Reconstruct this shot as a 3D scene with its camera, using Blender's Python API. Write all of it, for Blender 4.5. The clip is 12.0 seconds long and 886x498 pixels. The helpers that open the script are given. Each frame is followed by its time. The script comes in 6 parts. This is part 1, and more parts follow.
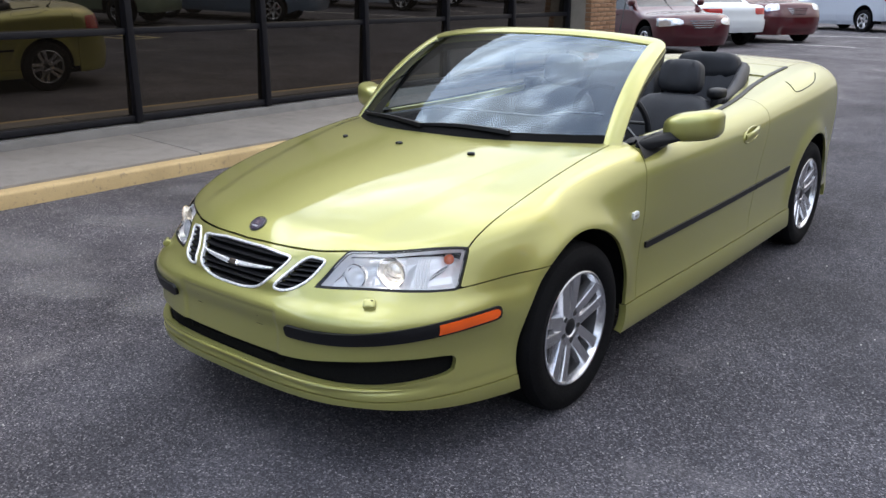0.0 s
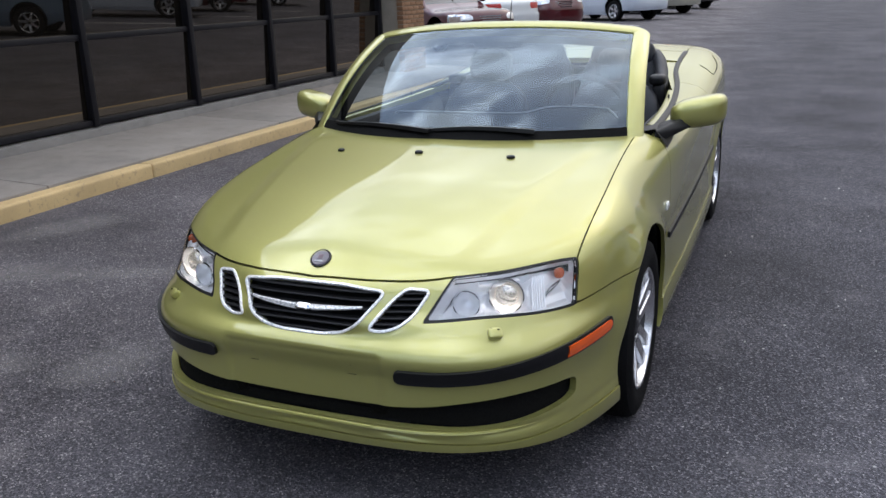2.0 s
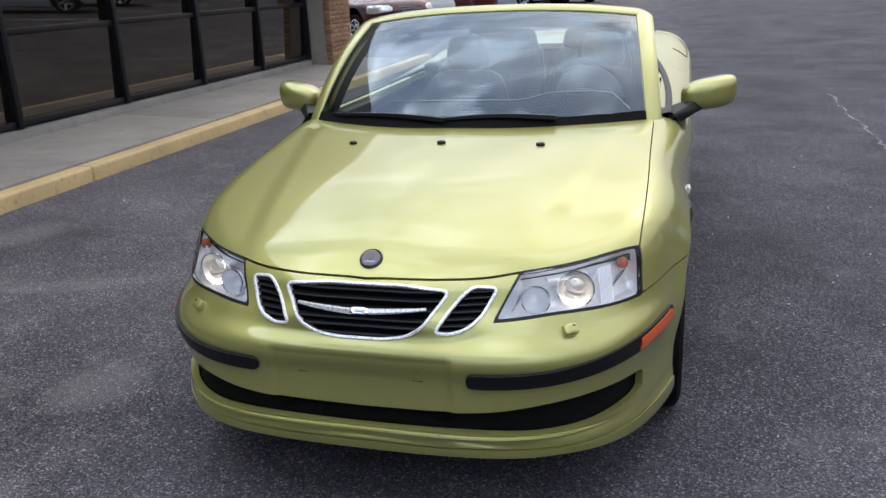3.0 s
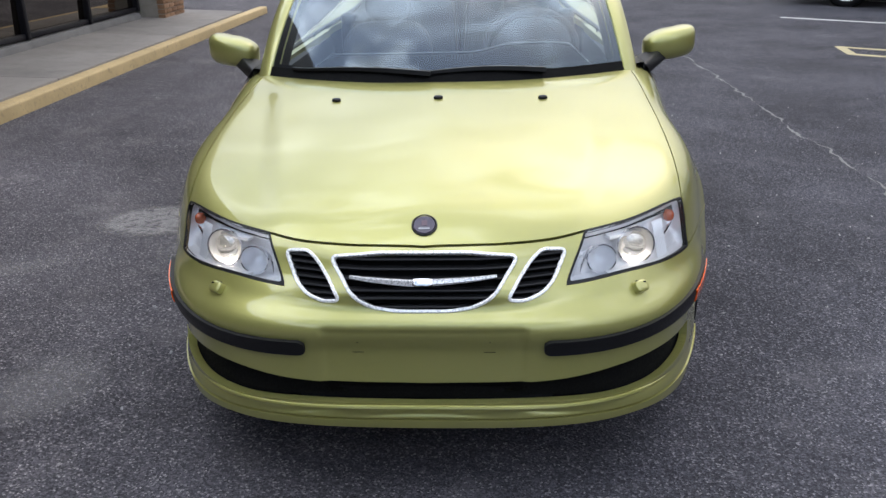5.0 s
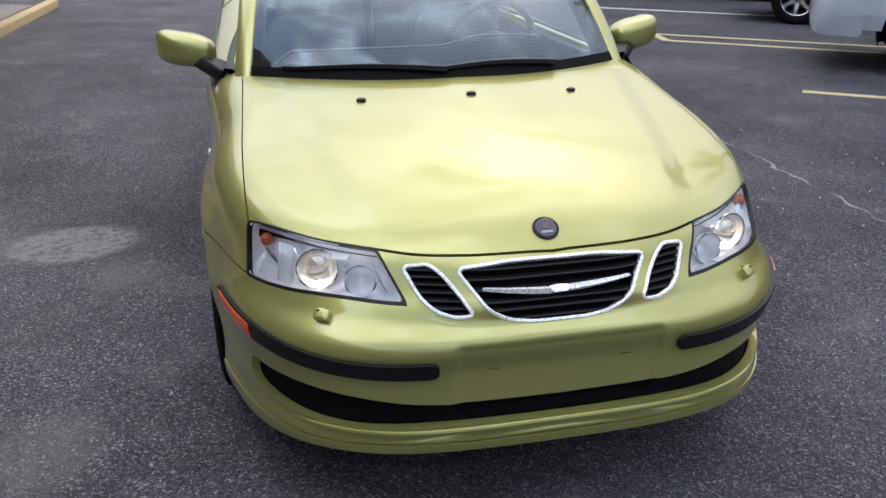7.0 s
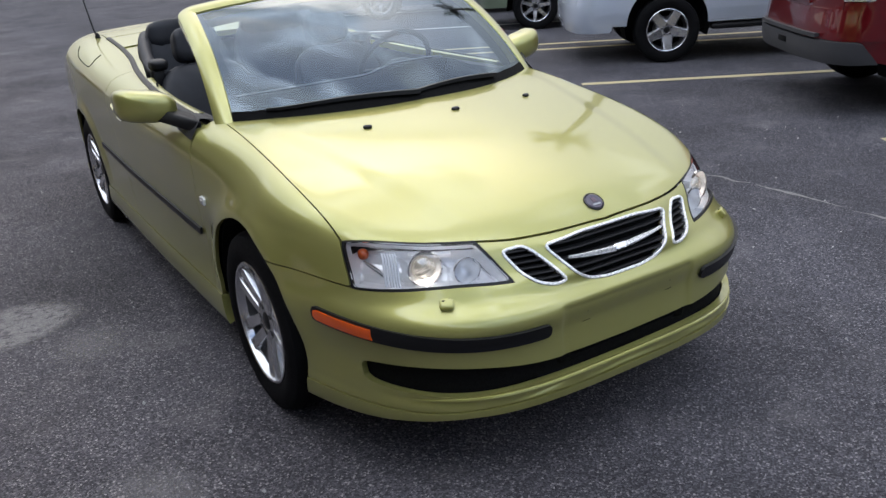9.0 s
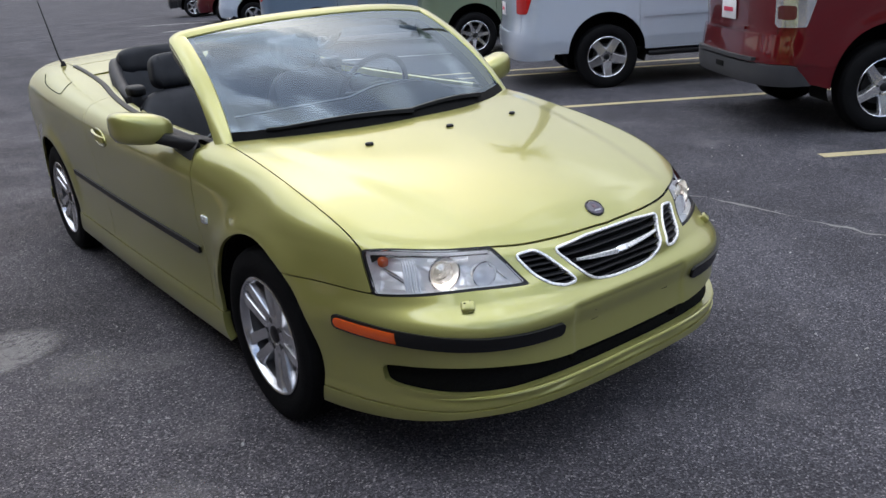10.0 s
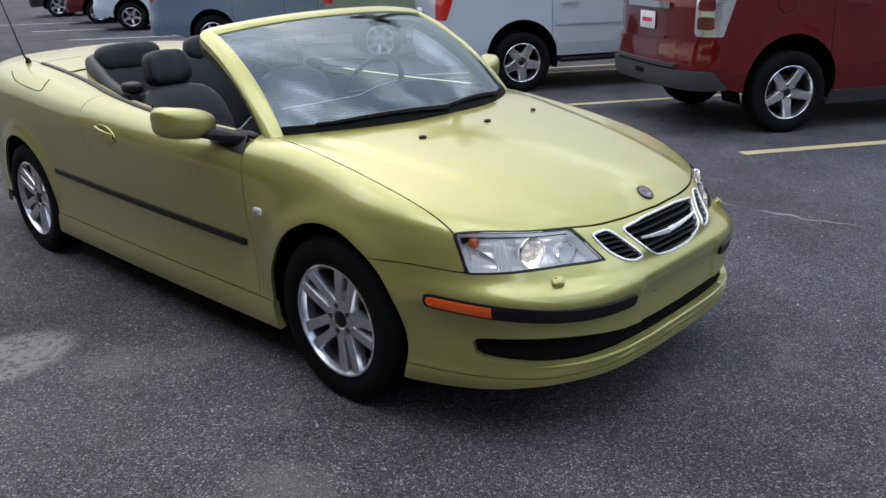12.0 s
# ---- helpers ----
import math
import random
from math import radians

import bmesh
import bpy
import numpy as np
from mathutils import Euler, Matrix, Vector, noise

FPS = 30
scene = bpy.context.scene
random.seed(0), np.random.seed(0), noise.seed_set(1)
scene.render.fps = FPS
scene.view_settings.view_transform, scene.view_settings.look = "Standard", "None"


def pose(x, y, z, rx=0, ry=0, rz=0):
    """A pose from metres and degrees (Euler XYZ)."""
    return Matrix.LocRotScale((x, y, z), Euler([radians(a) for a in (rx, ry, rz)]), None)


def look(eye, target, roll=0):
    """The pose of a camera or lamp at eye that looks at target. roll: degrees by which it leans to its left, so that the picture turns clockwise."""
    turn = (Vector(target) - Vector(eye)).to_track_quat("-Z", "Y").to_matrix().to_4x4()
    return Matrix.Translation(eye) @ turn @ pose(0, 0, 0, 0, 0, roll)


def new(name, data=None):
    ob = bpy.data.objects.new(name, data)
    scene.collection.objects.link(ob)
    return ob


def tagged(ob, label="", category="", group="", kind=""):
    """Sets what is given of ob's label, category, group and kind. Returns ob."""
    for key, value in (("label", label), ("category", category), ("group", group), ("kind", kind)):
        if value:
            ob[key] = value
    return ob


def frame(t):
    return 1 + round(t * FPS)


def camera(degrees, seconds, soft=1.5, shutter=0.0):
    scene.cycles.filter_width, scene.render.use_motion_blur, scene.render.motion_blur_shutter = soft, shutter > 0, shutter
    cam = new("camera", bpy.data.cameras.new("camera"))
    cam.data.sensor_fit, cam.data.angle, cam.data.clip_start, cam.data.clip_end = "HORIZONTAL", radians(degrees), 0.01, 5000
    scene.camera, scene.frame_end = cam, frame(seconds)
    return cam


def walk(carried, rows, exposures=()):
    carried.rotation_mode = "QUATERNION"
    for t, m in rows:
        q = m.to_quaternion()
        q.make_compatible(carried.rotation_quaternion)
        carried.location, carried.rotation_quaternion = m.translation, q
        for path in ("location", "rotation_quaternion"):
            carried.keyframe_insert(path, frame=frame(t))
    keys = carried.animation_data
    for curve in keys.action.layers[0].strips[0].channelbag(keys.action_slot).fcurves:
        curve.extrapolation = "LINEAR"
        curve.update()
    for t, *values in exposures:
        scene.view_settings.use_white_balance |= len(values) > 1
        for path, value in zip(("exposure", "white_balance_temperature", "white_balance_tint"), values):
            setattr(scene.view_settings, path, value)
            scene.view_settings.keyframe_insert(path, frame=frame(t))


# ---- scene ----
cam = camera(56.4, 12.0)
PATH = [
    (0, (2.204, -2.449, 1.466), (0.989, -0.973, 0.879), -0.4),
    (0.5, (1.974, -2.583, 1.471), (0.867, -1.017, 0.901), -2.2),
    (1, (1.737, -2.598, 1.453), (0.726, -0.977, 0.86), -0.9),
    (1.5, (1.489, -2.609, 1.458), (0.592, -0.92, 0.872), -1.2),
    (2, (1.227, -2.719, 1.455), (0.475, -0.964, 0.861), -2.2),
    (2.5, (1.024, -2.757, 1.435), (0.375, -0.972, 0.807), -1.7),
    (3, (0.796, -2.724, 1.436), (0.247, -0.903, 0.816), -2.8),
    (3.2, (0.725, -2.727, 1.43), (0.212, -0.902, 0.793), -1.8),
    (4.8, (0.208, -2.696, 1.43), (0.078, -0.834, 0.713), -2.0),
    (5, (0.159, -2.686, 1.428), (0.049, -0.828, 0.694), -1.5),
    (5.5, (-0.004, -2.703, 1.431), (0.051, -0.857, 0.663), -1.2),
    (6, (-0.194, -2.703, 1.438), (-0.007, -0.867, 0.667), -1.8),
    (6.5, (-0.376, -2.567, 1.423), (-0.093, -0.741, 0.658), -2.4),
    (7, (-0.633, -2.494, 1.429), (-0.234, -0.687, 0.67), -0.3),
    (7.2, (-0.762, -2.5, 1.453), (-0.255, -0.714, 0.708), -1.8),
    (8.8, (-1.478, -2.529, 1.501), (-0.578, -0.899, 0.772), -3.9),
    (9, (-1.564, -2.491, 1.504), (-0.605, -0.892, 0.782), -4.3),
    (9.5, (-1.697, -2.472, 1.506), (-0.664, -0.897, 0.835), -3.6),
    (10, (-1.839, -2.462, 1.499), (-0.727, -0.939, 0.833), -4.1),
    (10.5, (-1.996, -2.381, 1.516), (-0.782, -0.95, 0.822), -4.1),
    (11, (-2.144, -2.203, 1.518), (-0.883, -0.821, 0.811), -4.2),
    (11.5, (-2.302, -2.159, 1.531), (-1.018, -0.781, 0.859), -2.7),
    (12, (-2.481, -2.172, 1.53), (-1.127, -0.86, 0.862), -2.2),
]
walk(cam, [(t, look(eye, target, roll)) for t, eye, target, roll in PATH],
     [(0, 1.56), (1.5, 1.31), (3, 1.26), (6, 1.26), (9, 1.20), (12, 1.26)])

# ---- sky and sun ----
world = bpy.data.worlds.new("sky")
scene.world = world
world.use_nodes = True
wn, wl = world.node_tree.nodes, world.node_tree.links
wn.clear()
SUN_EL, SUN_AZ = radians(46), radians(25)
sky = wn.new("ShaderNodeTexSky")
sky.sky_type, sky.sun_disc = "NISHITA", False
sky.sun_elevation, sky.sun_rotation = SUN_EL, SUN_AZ
sky.air_density, sky.dust_density, sky.ozone_density = 1.0, 2.0, 1.0
coord, lift = wn.new("ShaderNodeTexCoord"), wn.new("ShaderNodeMapping")
lift.inputs["Scale"].default_value = (1.0, 1.0, 1.9)
cloud = wn.new("ShaderNodeTexNoise")
cloud.inputs["Scale"].default_value, cloud.inputs["Detail"].default_value, cloud.inputs["Roughness"].default_value = 2.6, 7.0, 0.56
cover = wn.new("ShaderNodeValToRGB")
cover.color_ramp.elements[0].position, cover.color_ramp.elements[1].position = 0.44, 0.57
white = wn.new("ShaderNodeMixRGB")
white.inputs["Color2"].default_value = (7.6, 8.0, 8.8, 1)
sky_out, world_out = wn.new("ShaderNodeBackground"), wn.new("ShaderNodeOutputWorld")
sky_out.inputs["Strength"].default_value = 0.13
wisp, shade, layer = wn.new("ShaderNodeTexNoise"), wn.new("ShaderNodeMapRange"), wn.new("ShaderNodeMixRGB")
wisp.inputs["Scale"].default_value, wisp.inputs["Detail"].default_value, wisp.inputs["Distortion"].default_value = 4.5, 6.0, 0.6
shade.inputs["From Min"].default_value, shade.inputs["From Max"].default_value = 0.38, 0.63
shade.inputs["To Min"].default_value, shade.inputs["To Max"].default_value = 0.55, 1.42
layer.blend_type, layer.inputs["Fac"].default_value = "MULTIPLY", 1.0
layer.inputs["Color1"].default_value = (7.4, 8.0, 9.1, 1)
wl.new(lift.outputs["Vector"], wisp.inputs["Vector"])
wl.new(wisp.outputs["Fac"], shade.inputs["Value"])
wl.new(shade.outputs["Result"], layer.inputs["Color2"])
wl.new(layer.outputs["Color"], white.inputs["Color2"])
wl.new(coord.outputs["Generated"], lift.inputs["Vector"])
wl.new(lift.outputs["Vector"], cloud.inputs["Vector"])
wl.new(cloud.outputs["Fac"], cover.inputs["Fac"])
wl.new(cover.outputs["Color"], white.inputs["Fac"])
wl.new(sky.outputs["Color"], white.inputs["Color1"])
toward = Vector((math.sin(SUN_AZ) * math.cos(SUN_EL), math.cos(SUN_AZ) * math.cos(SUN_EL), math.sin(SUN_EL)))
# broken overcast, with its brighter bank over the shop and behind the walk
dot, span, glow = wn.new("ShaderNodeVectorMath"), wn.new("ShaderNodeMapRange"), wn.new("ShaderNodeMixRGB")
dot.operation = "DOT_PRODUCT"
dot.inputs[1].default_value = Vector((-.60, -.65, .45)).normalized()
span.interpolation_type = "SMOOTHSTEP"
span.inputs["From Min"].default_value, span.inputs["From Max"].default_value = -0.7, 0.9
span.inputs["To Min"].default_value, span.inputs["To Max"].default_value = 0.42, 1.14
glow.blend_type, glow.inputs["Fac"].default_value = "MULTIPLY", 1.0
wl.new(coord.outputs["Generated"], dot.inputs[0])
wl.new(dot.outputs["Value"], span.inputs["Value"])
wl.new(white.outputs["Color"], glow.inputs["Color1"])
up_axis, zenith, veil = wn.new("ShaderNodeSeparateXYZ"), wn.new("ShaderNodeMapRange"), wn.new("ShaderNodeMath")
zenith.inputs["From Min"].default_value, zenith.inputs["From Max"].default_value = 0.12, 0.62
zenith.inputs["To Min"].default_value, zenith.inputs["To Max"].default_value = 0.10, 1.06
veil.operation = "MULTIPLY"
wl.new(coord.outputs["Generated"], up_axis.inputs[0])
wl.new(up_axis.outputs["Z"], zenith.inputs["Value"])
wl.new(zenith.outputs["Result"], veil.inputs[0])
wl.new(span.outputs["Result"], veil.inputs[1])
wl.new(veil.outputs[0], glow.inputs["Color2"])
wl.new(glow.outputs["Color"], sky_out.inputs["Color"])
wl.new(sky_out.outputs["Background"], world_out.inputs["Surface"])
sun = new("sun", bpy.data.lights.new("sun", "SUN"))
sun.data.energy, sun.data.angle, sun.data.color = 0.7, radians(150), (1.0, 0.96, 0.90)
sun.matrix_world = look(toward * 30, (0, 0, 0))

# ---- materials ----
def node_mat(name):
    m = bpy.data.materials.new(name)
    m.use_nodes = True
    nt = m.node_tree
    return m, nt, nt.nodes["Principled BSDF"]


def noise_tex(nt, scale, detail=4.0, rough=0.55, coords="Object"):
    tc, n = nt.nodes.new("ShaderNodeTexCoord"), nt.nodes.new("ShaderNodeTexNoise")
    n.inputs["Scale"].default_value, n.inputs["Detail"].default_value, n.inputs["Roughness"].default_value = scale, detail, rough
    nt.links.new(tc.outputs[coords], n.inputs["Vector"])
    return n.outputs["Fac"]


def ramp(nt, fac, *stops):
    r = nt.nodes.new("ShaderNodeValToRGB")
    e = r.color_ramp.elements
    while len(e) < len(stops):
        e.new(0.5)
    for el, (pos, col) in zip(e, stops):
        el.position, el.color = pos, (*col, 1) if len(col) == 3 else col
    nt.links.new(fac, r.inputs["Fac"])
    return r.outputs["Color"]


def mix(nt, fac, a, b, mode="MIX"):
    m = nt.nodes.new("ShaderNodeMixRGB")
    m.blend_type = mode
    for key, v in (("Fac", fac), ("Color1", a), ("Color2", b)):
        if isinstance(v, (int, float)):
            m.inputs[key].default_value = v if key == "Fac" else (v, v, v, 1)
        elif isinstance(v, tuple):
            m.inputs[key].default_value = (*v, 1)
        else:
            nt.links.new(v, m.inputs[key])
    return m.outputs["Color"]


def bump(nt, bsdf, height, strength=0.3, distance=0.01):
    b = nt.nodes.new("ShaderNodeBump")
    b.inputs["Strength"].default_value, b.inputs["Distance"].default_value = strength, distance
    nt.links.new(height, b.inputs["Height"])
    nt.links.new(b.outputs["Normal"], bsdf.inputs["Normal"])


def surface(name, col, rough=0.5, metal=0.0, vary=0.12, scale=6.0, grain=0.0, grain_scale=180.0, coat=0.0, spec=0.5, coords="Object"):
    """A plain painted, moulded or cast surface with slight stains and grain."""
    m, nt, b = node_mat(name)
    big = noise_tex(nt, scale, 5, coords=coords)
    fine = noise_tex(nt, grain_scale, 2, coords=coords)
    dark, light = tuple(c * (1 - vary) for c in col), tuple(min(1, c * (1 + vary)) for c in col)
    c = ramp(nt, big, (0.3, dark), (0.7, light))
    nt.links.new(c, b.inputs["Base Color"])
    r = ramp(nt, fine, (0.3, (rough * .88,) * 3), (0.7, (min(1, rough * 1.12),) * 3))
    nt.links.new(r, b.inputs["Roughness"])
    b.inputs["Metallic"].default_value = metal
    b.inputs["Coat Weight"].default_value, b.inputs["Coat Roughness"].default_value = coat, 0.04
    b.inputs["Specular IOR Level"].default_value = spec
    if grain:
        bump(nt, b, fine, grain, 0.002)
    return m


def car_paint(name, col, metal=0.45, rough=0.36, flake=0.10, dust=0.08):
    m, nt, b = node_mat(name)
    fl = noise_tex(nt, 2600, 1)
    dirt = noise_tex(nt, 3.0, 6)
    c = ramp(nt, fl, (0.35, tuple(k * (1 - flake) for k in col)), (0.65, tuple(min(1, k * (1 + flake)) for k in col)))
    c = mix(nt, ramp(nt, dirt, (0.45, (0, 0, 0)), (0.8, (dust,) * 3)), c, (0.32, 0.30, 0.22))
    nt.links.new(c, b.inputs["Base Color"])
    b.inputs["Metallic"].default_value, b.inputs["Roughness"].default_value = metal, rough
    b.inputs["Coat Weight"].default_value, b.inputs["Coat IOR"].default_value = 1.0, 1.62
    b.inputs["Specular IOR Level"].default_value = 0.12
    nt.links.new(ramp(nt, dirt, (0.3, (0.025,) * 3), (0.8, (0.08,) * 3)), b.inputs["Coat Roughness"])
    return m


def emitter(name, col, strength):
    m, nt, b = node_mat(name)
    b.inputs["Base Color"].default_value = (*col, 1)
    b.inputs["Emission Color"].default_value, b.inputs["Emission Strength"].default_value = (*col, 1), strength
    return m


def clear_glass(name, tint=(0.9, 0.95, 0.93), rough=0.0, ior=1.5, sheen=(1.0, 1.0, 1.0)):
    """Thin pane: straight through, with the reflection of glass."""
    m, nt, b = node_mat(name)
    nt.nodes.remove(b)
    tr, gl, mx, fr = (nt.nodes.new("ShaderNode" + k) for k in ("BsdfTransparent", "BsdfGlossy", "MixShader", "Fresnel"))
    tr.inputs["Color"].default_value = (*tint, 1)
    gl.inputs["Roughness"].default_value = rough
    gl.inputs["Color"].default_value = (*sheen, 1)
    fr.inputs["IOR"].default_value = ior
    nt.links.new(fr.outputs[0], mx.inputs[0])
    nt.links.new(tr.outputs[0], mx.inputs[1])
    nt.links.new(gl.outputs[0], mx.inputs[2])
    nt.links.new(mx.outputs[0], nt.nodes["Material Output"].inputs["Surface"])
    return m


def asphalt_mat():
    m, nt, b = node_mat("asphalt")
    tc = nt.nodes.new("ShaderNodeTexCoord")
    vo = nt.nodes.new("ShaderNodeTexVoronoi")
    vo.inputs["Scale"].default_value = 172
    nt.links.new(tc.outputs["Object"], vo.inputs["Vector"])
    patch, stain, fine = noise_tex(nt, 0.55, 6, 0.6), noise_tex(nt, 2.3, 7, 0.65), noise_tex(nt, 210, 3)
    stone = nt.nodes.new("ShaderNodeSeparateColor")
    nt.links.new(vo.outputs["Color"], stone.inputs[0])
    grit = ramp(nt, stone.outputs["Red"], (0.0, (0.020, 0.020, 0.023)), (0.5, (0.050, 0.050, 0.056)), (0.80, (0.084, 0.084, 0.092)), (0.92, (0.118, 0.117, 0.123)), (0.985, (0.225, 0.222, 0.22)))
    c = mix(nt, ramp(nt, patch, (0.35, (0,) * 3), (0.7, (0.22,) * 3)), grit, (0.10, 0.10, 0.106))
    c = mix(nt, ramp(nt, stain, (0.54, (0,) * 3), (0.78, (0.34,) * 3)), c, (0.21, 0.205, 0.20))
    c = mix(nt, 1.0, c, ramp(nt, noise_tex(nt, 0.9, 5, 0.6), (0.35, (0.72,) * 3), (0.65, (1.22,) * 3)), "MULTIPLY")
    c = mix(nt, 0.8, c, ramp(nt, fine, (0.3, (0.45,) * 3), (0.7, (1.5,) * 3)), "MULTIPLY")
    # paler and warmer towards the shop, darker and bluer away from it
    split, edge = nt.nodes.new("ShaderNodeSeparateXYZ"), nt.nodes.new("ShaderNodeMath")
    nt.links.new(tc.outputs["Object"], split.inputs[0])
    edge.operation = "MULTIPLY_ADD"
    nt.links.new(noise_tex(nt, 0.7, 5, 0.6), edge.inputs[0])
    edge.inputs[1].default_value = 1.8
    nt.links.new(split.outputs["X"], edge.inputs[2])
    side_tone = nt.nodes.new("ShaderNodeMapRange")
    side_tone.inputs["From Min"].default_value, side_tone.inputs["From Max"].default_value = -0.5, 1.7
    nt.links.new(edge.outputs[0], side_tone.inputs["Value"])
    c = mix(nt, 1.0, c, ramp(nt, side_tone.outputs["Result"], (0.0, (1.62, 1.50, 1.47)), (1.0, (1.05, 1.02, 1.07))), "MULTIPLY")
    nt.links.new(c, b.inputs["Base Color"])
    nt.links.new(ramp(nt, stain, (0.3, (0.72,) * 3), (0.8, (0.92,) * 3)), b.inputs["Roughness"])
    b.inputs["Specular IOR Level"].default_value = 0.12
    bump(nt, b, vo.outputs["Distance"], 0.65, 0.006)
    return m


def concrete_mat(name, col):
    m, nt, b = node_mat(name)
    big, mid, fine = noise_tex(nt, 0.9, 6, 0.62), noise_tex(nt, 7, 6, 0.6), noise_tex(nt, 240, 2)
    c = ramp(nt, big, (0.3, tuple(k * .72 for k in col)), (0.7, tuple(k * 1.12 for k in col)))
    c = mix(nt, ramp(nt, mid, (0.5, (0,) * 3), (0.8, (0.5,) * 3)), c, tuple(k * .5 for k in col))
    c = mix(nt, 0.5, c, ramp(nt, fine, (0.3, (0.7,) * 3), (0.7, (1.2,) * 3)), "MULTIPLY")
    nt.links.new(c, b.inputs["Base Color"])
    b.inputs["Roughness"].default_value = 0.88
    bump(nt, b, fine, 0.35, 0.003)
    return m


def worn_paint(name, col, under, wear=0.5):
    """Traffic paint with chips and scuffs that show what lies under it."""
    m, nt, b = node_mat(name)
    chips, big, fine = noise_tex(nt, 26, 7, 0.7), noise_tex(nt, 2.2, 4), noise_tex(nt, 200, 2)
    c = ramp(nt, big, (0.3, tuple(k * .78 for k in col)), (0.7, col))
    c = mix(nt, ramp(nt, chips, (wear, (0,) * 3), (wear + .16, (0.9,) * 3)), c, under)
    c = mix(nt, 0.5, c, ramp(nt, fine, (0.3, (0.75,) * 3), (0.7, (1.15,) * 3)), "MULTIPLY")
    nt.links.new(c, b.inputs["Base Color"])
    b.inputs["Roughness"].default_value = 0.8
    bump(nt, b, fine, 0.3, 0.003)
    return m


def leather_mat():
    m, nt, b = node_mat("leather")
    nt.links.new(ramp(nt, noise_tex(nt, 9, 5), (0.3, (0.014, 0.015, 0.018)), (0.7, (0.026, 0.027, 0.032))), b.inputs["Base Color"])
    b.inputs["Roughness"].default_value = 0.5
    b.inputs["Specular IOR Level"].default_value = 0.3
    bump(nt, b, noise_tex(nt, 24, 3), 0.12, 0.004)
    return m


LIME = car_paint("lime_paint", (0.410, 0.394, 0.124), 0.60, 0.38)
BLACK_TRIM = surface("black_trim", (0.008, 0.008, 0.009), 0.45, grain=0.15, spec=0.3)
RUBBER = surface("tyre_rubber", (0.005, 0.005, 0.0055), 0.75, vary=0.3, grain=0.2, spec=0.10)
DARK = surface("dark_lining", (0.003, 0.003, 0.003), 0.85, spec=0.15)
CHROME = surface("chrome", (0.82, 0.82, 0.83), 0.10, 1.0, vary=0.03)
ALLOY = surface("alloy", (0.64, 0.64, 0.66), 0.22, 0.92, vary=0.06)
# darker copy of alloy with the shade between the spokes painted in
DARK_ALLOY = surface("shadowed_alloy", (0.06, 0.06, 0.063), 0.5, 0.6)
GLASS = clear_glass("windscreen_glass", (0.66, 0.77, 0.83), ior=2.0, sheen=(0.76, 0.89, 1.0))
LENS = clear_glass("lamp_lens", (0.96, 0.97, 0.98), ior=1.45)
REFLECTOR = surface("lamp_reflector", (0.96, 0.955, 0.965), 0.24, 0.32, vary=0.03)
AMBER = surface("amber_plastic", (0.80, 0.105, 0.006), 0.22, coat=0.8)
DARK_AMBER = surface("indicator_amber", (0.50, 0.085, 0.02), 0.2, coat=0.8)
RED_LENS = surface("red_lens", (0.42, 0.012, 0.010), 0.15, coat=0.8)
LEATHER = leather_mat()
ASPHALT = asphalt_mat()
CONCRETE = concrete_mat("pavement_concrete", (0.27, 0.244, 0.218))
SILL_CONCRETE = concrete_mat("sill_concrete", (0.20, 0.192, 0.18))
KERB_YELLOW = worn_paint("kerb_paint", (0.62, 0.455, 0.225), (0.22, 0.165, 0.11), 0.56)
LINE_WHITE = worn_paint("white_line_paint", (.62, .61, .58), (.14, .135, .13), .58)
LINE_YELLOW = worn_paint("line_paint", (0.52, 0.44, 0.25), (0.12, 0.11, 0.10), 0.57)
FRAME_BLACK = surface("bronze_black_frame", (0.007, 0.007, 0.010), 0.45, 0.0, spec=0.25)
SHOP_GLASS = surface("tinted_shop_glass", (0.006, 0.005, 0.004), 0.015, vary=0.05, spec=0.7)
SHOP_GLASS.node_tree.nodes["Principled BSDF"].inputs["IOR"].default_value = 1.95
SHOP_GLASS.node_tree.nodes["Principled BSDF"].inputs["Specular Tint"].default_value = (1.0, 0.88, 0.74, 1)
SATIN_CHROME = surface("satin_chrome", (0.92, 0.915, 0.90), 0.28, 0.35, vary=0.03)
BULB = emitter("lit_bulb", (1.0, 0.92, 0.82), 110.0)
LENS_SOLID = surface("projector_glass", (0.50, 0.47, 0.43), 0.05, 0.75, coat=1.0)
LENS_SOLID.node_tree.nodes["Principled BSDF"].inputs["Emission Color"].default_value = (1.0, 0.93, 0.80, 1)
LENS_SOLID.node_tree.nodes["Principled BSDF"].inputs["Emission Strength"].default_value = 0.08
MIRROR = surface("mirror_silver", (0.85, 0.86, 0.86), 0.02, 1.0, vary=0.01)

# ---- shape of the convertible: y = 0 at the front axle, nose towards -y ----
def spline(xs, ys, x):
    """Smooth curve through a few stations (Catmull-Rom with clamped ends)."""
    xs, ys, x = np.asarray(xs, float), np.asarray(ys, float), np.asarray(x, float)
    m = np.gradient(ys, xs)
    i = np.clip(np.searchsorted(xs, x) - 1, 0, len(xs) - 2)
    h = xs[i + 1] - xs[i]
    t = np.clip((x - xs[i]) / h, 0, 1)
    a, b, c, d = 2*t**3 - 3*t**2 + 1, t**3 - 2*t**2 + t, -2*t**3 + 3*t**2, t**3 - t**2
    return a * ys[i] + b * h * m[i] + c * ys[i + 1] + d * h * m[i + 1]


def ease(a, b, x):
    t = np.clip((np.asarray(x, float) - a) / (b - a), 0, 1)
    return t * t * (3 - 2 * t)


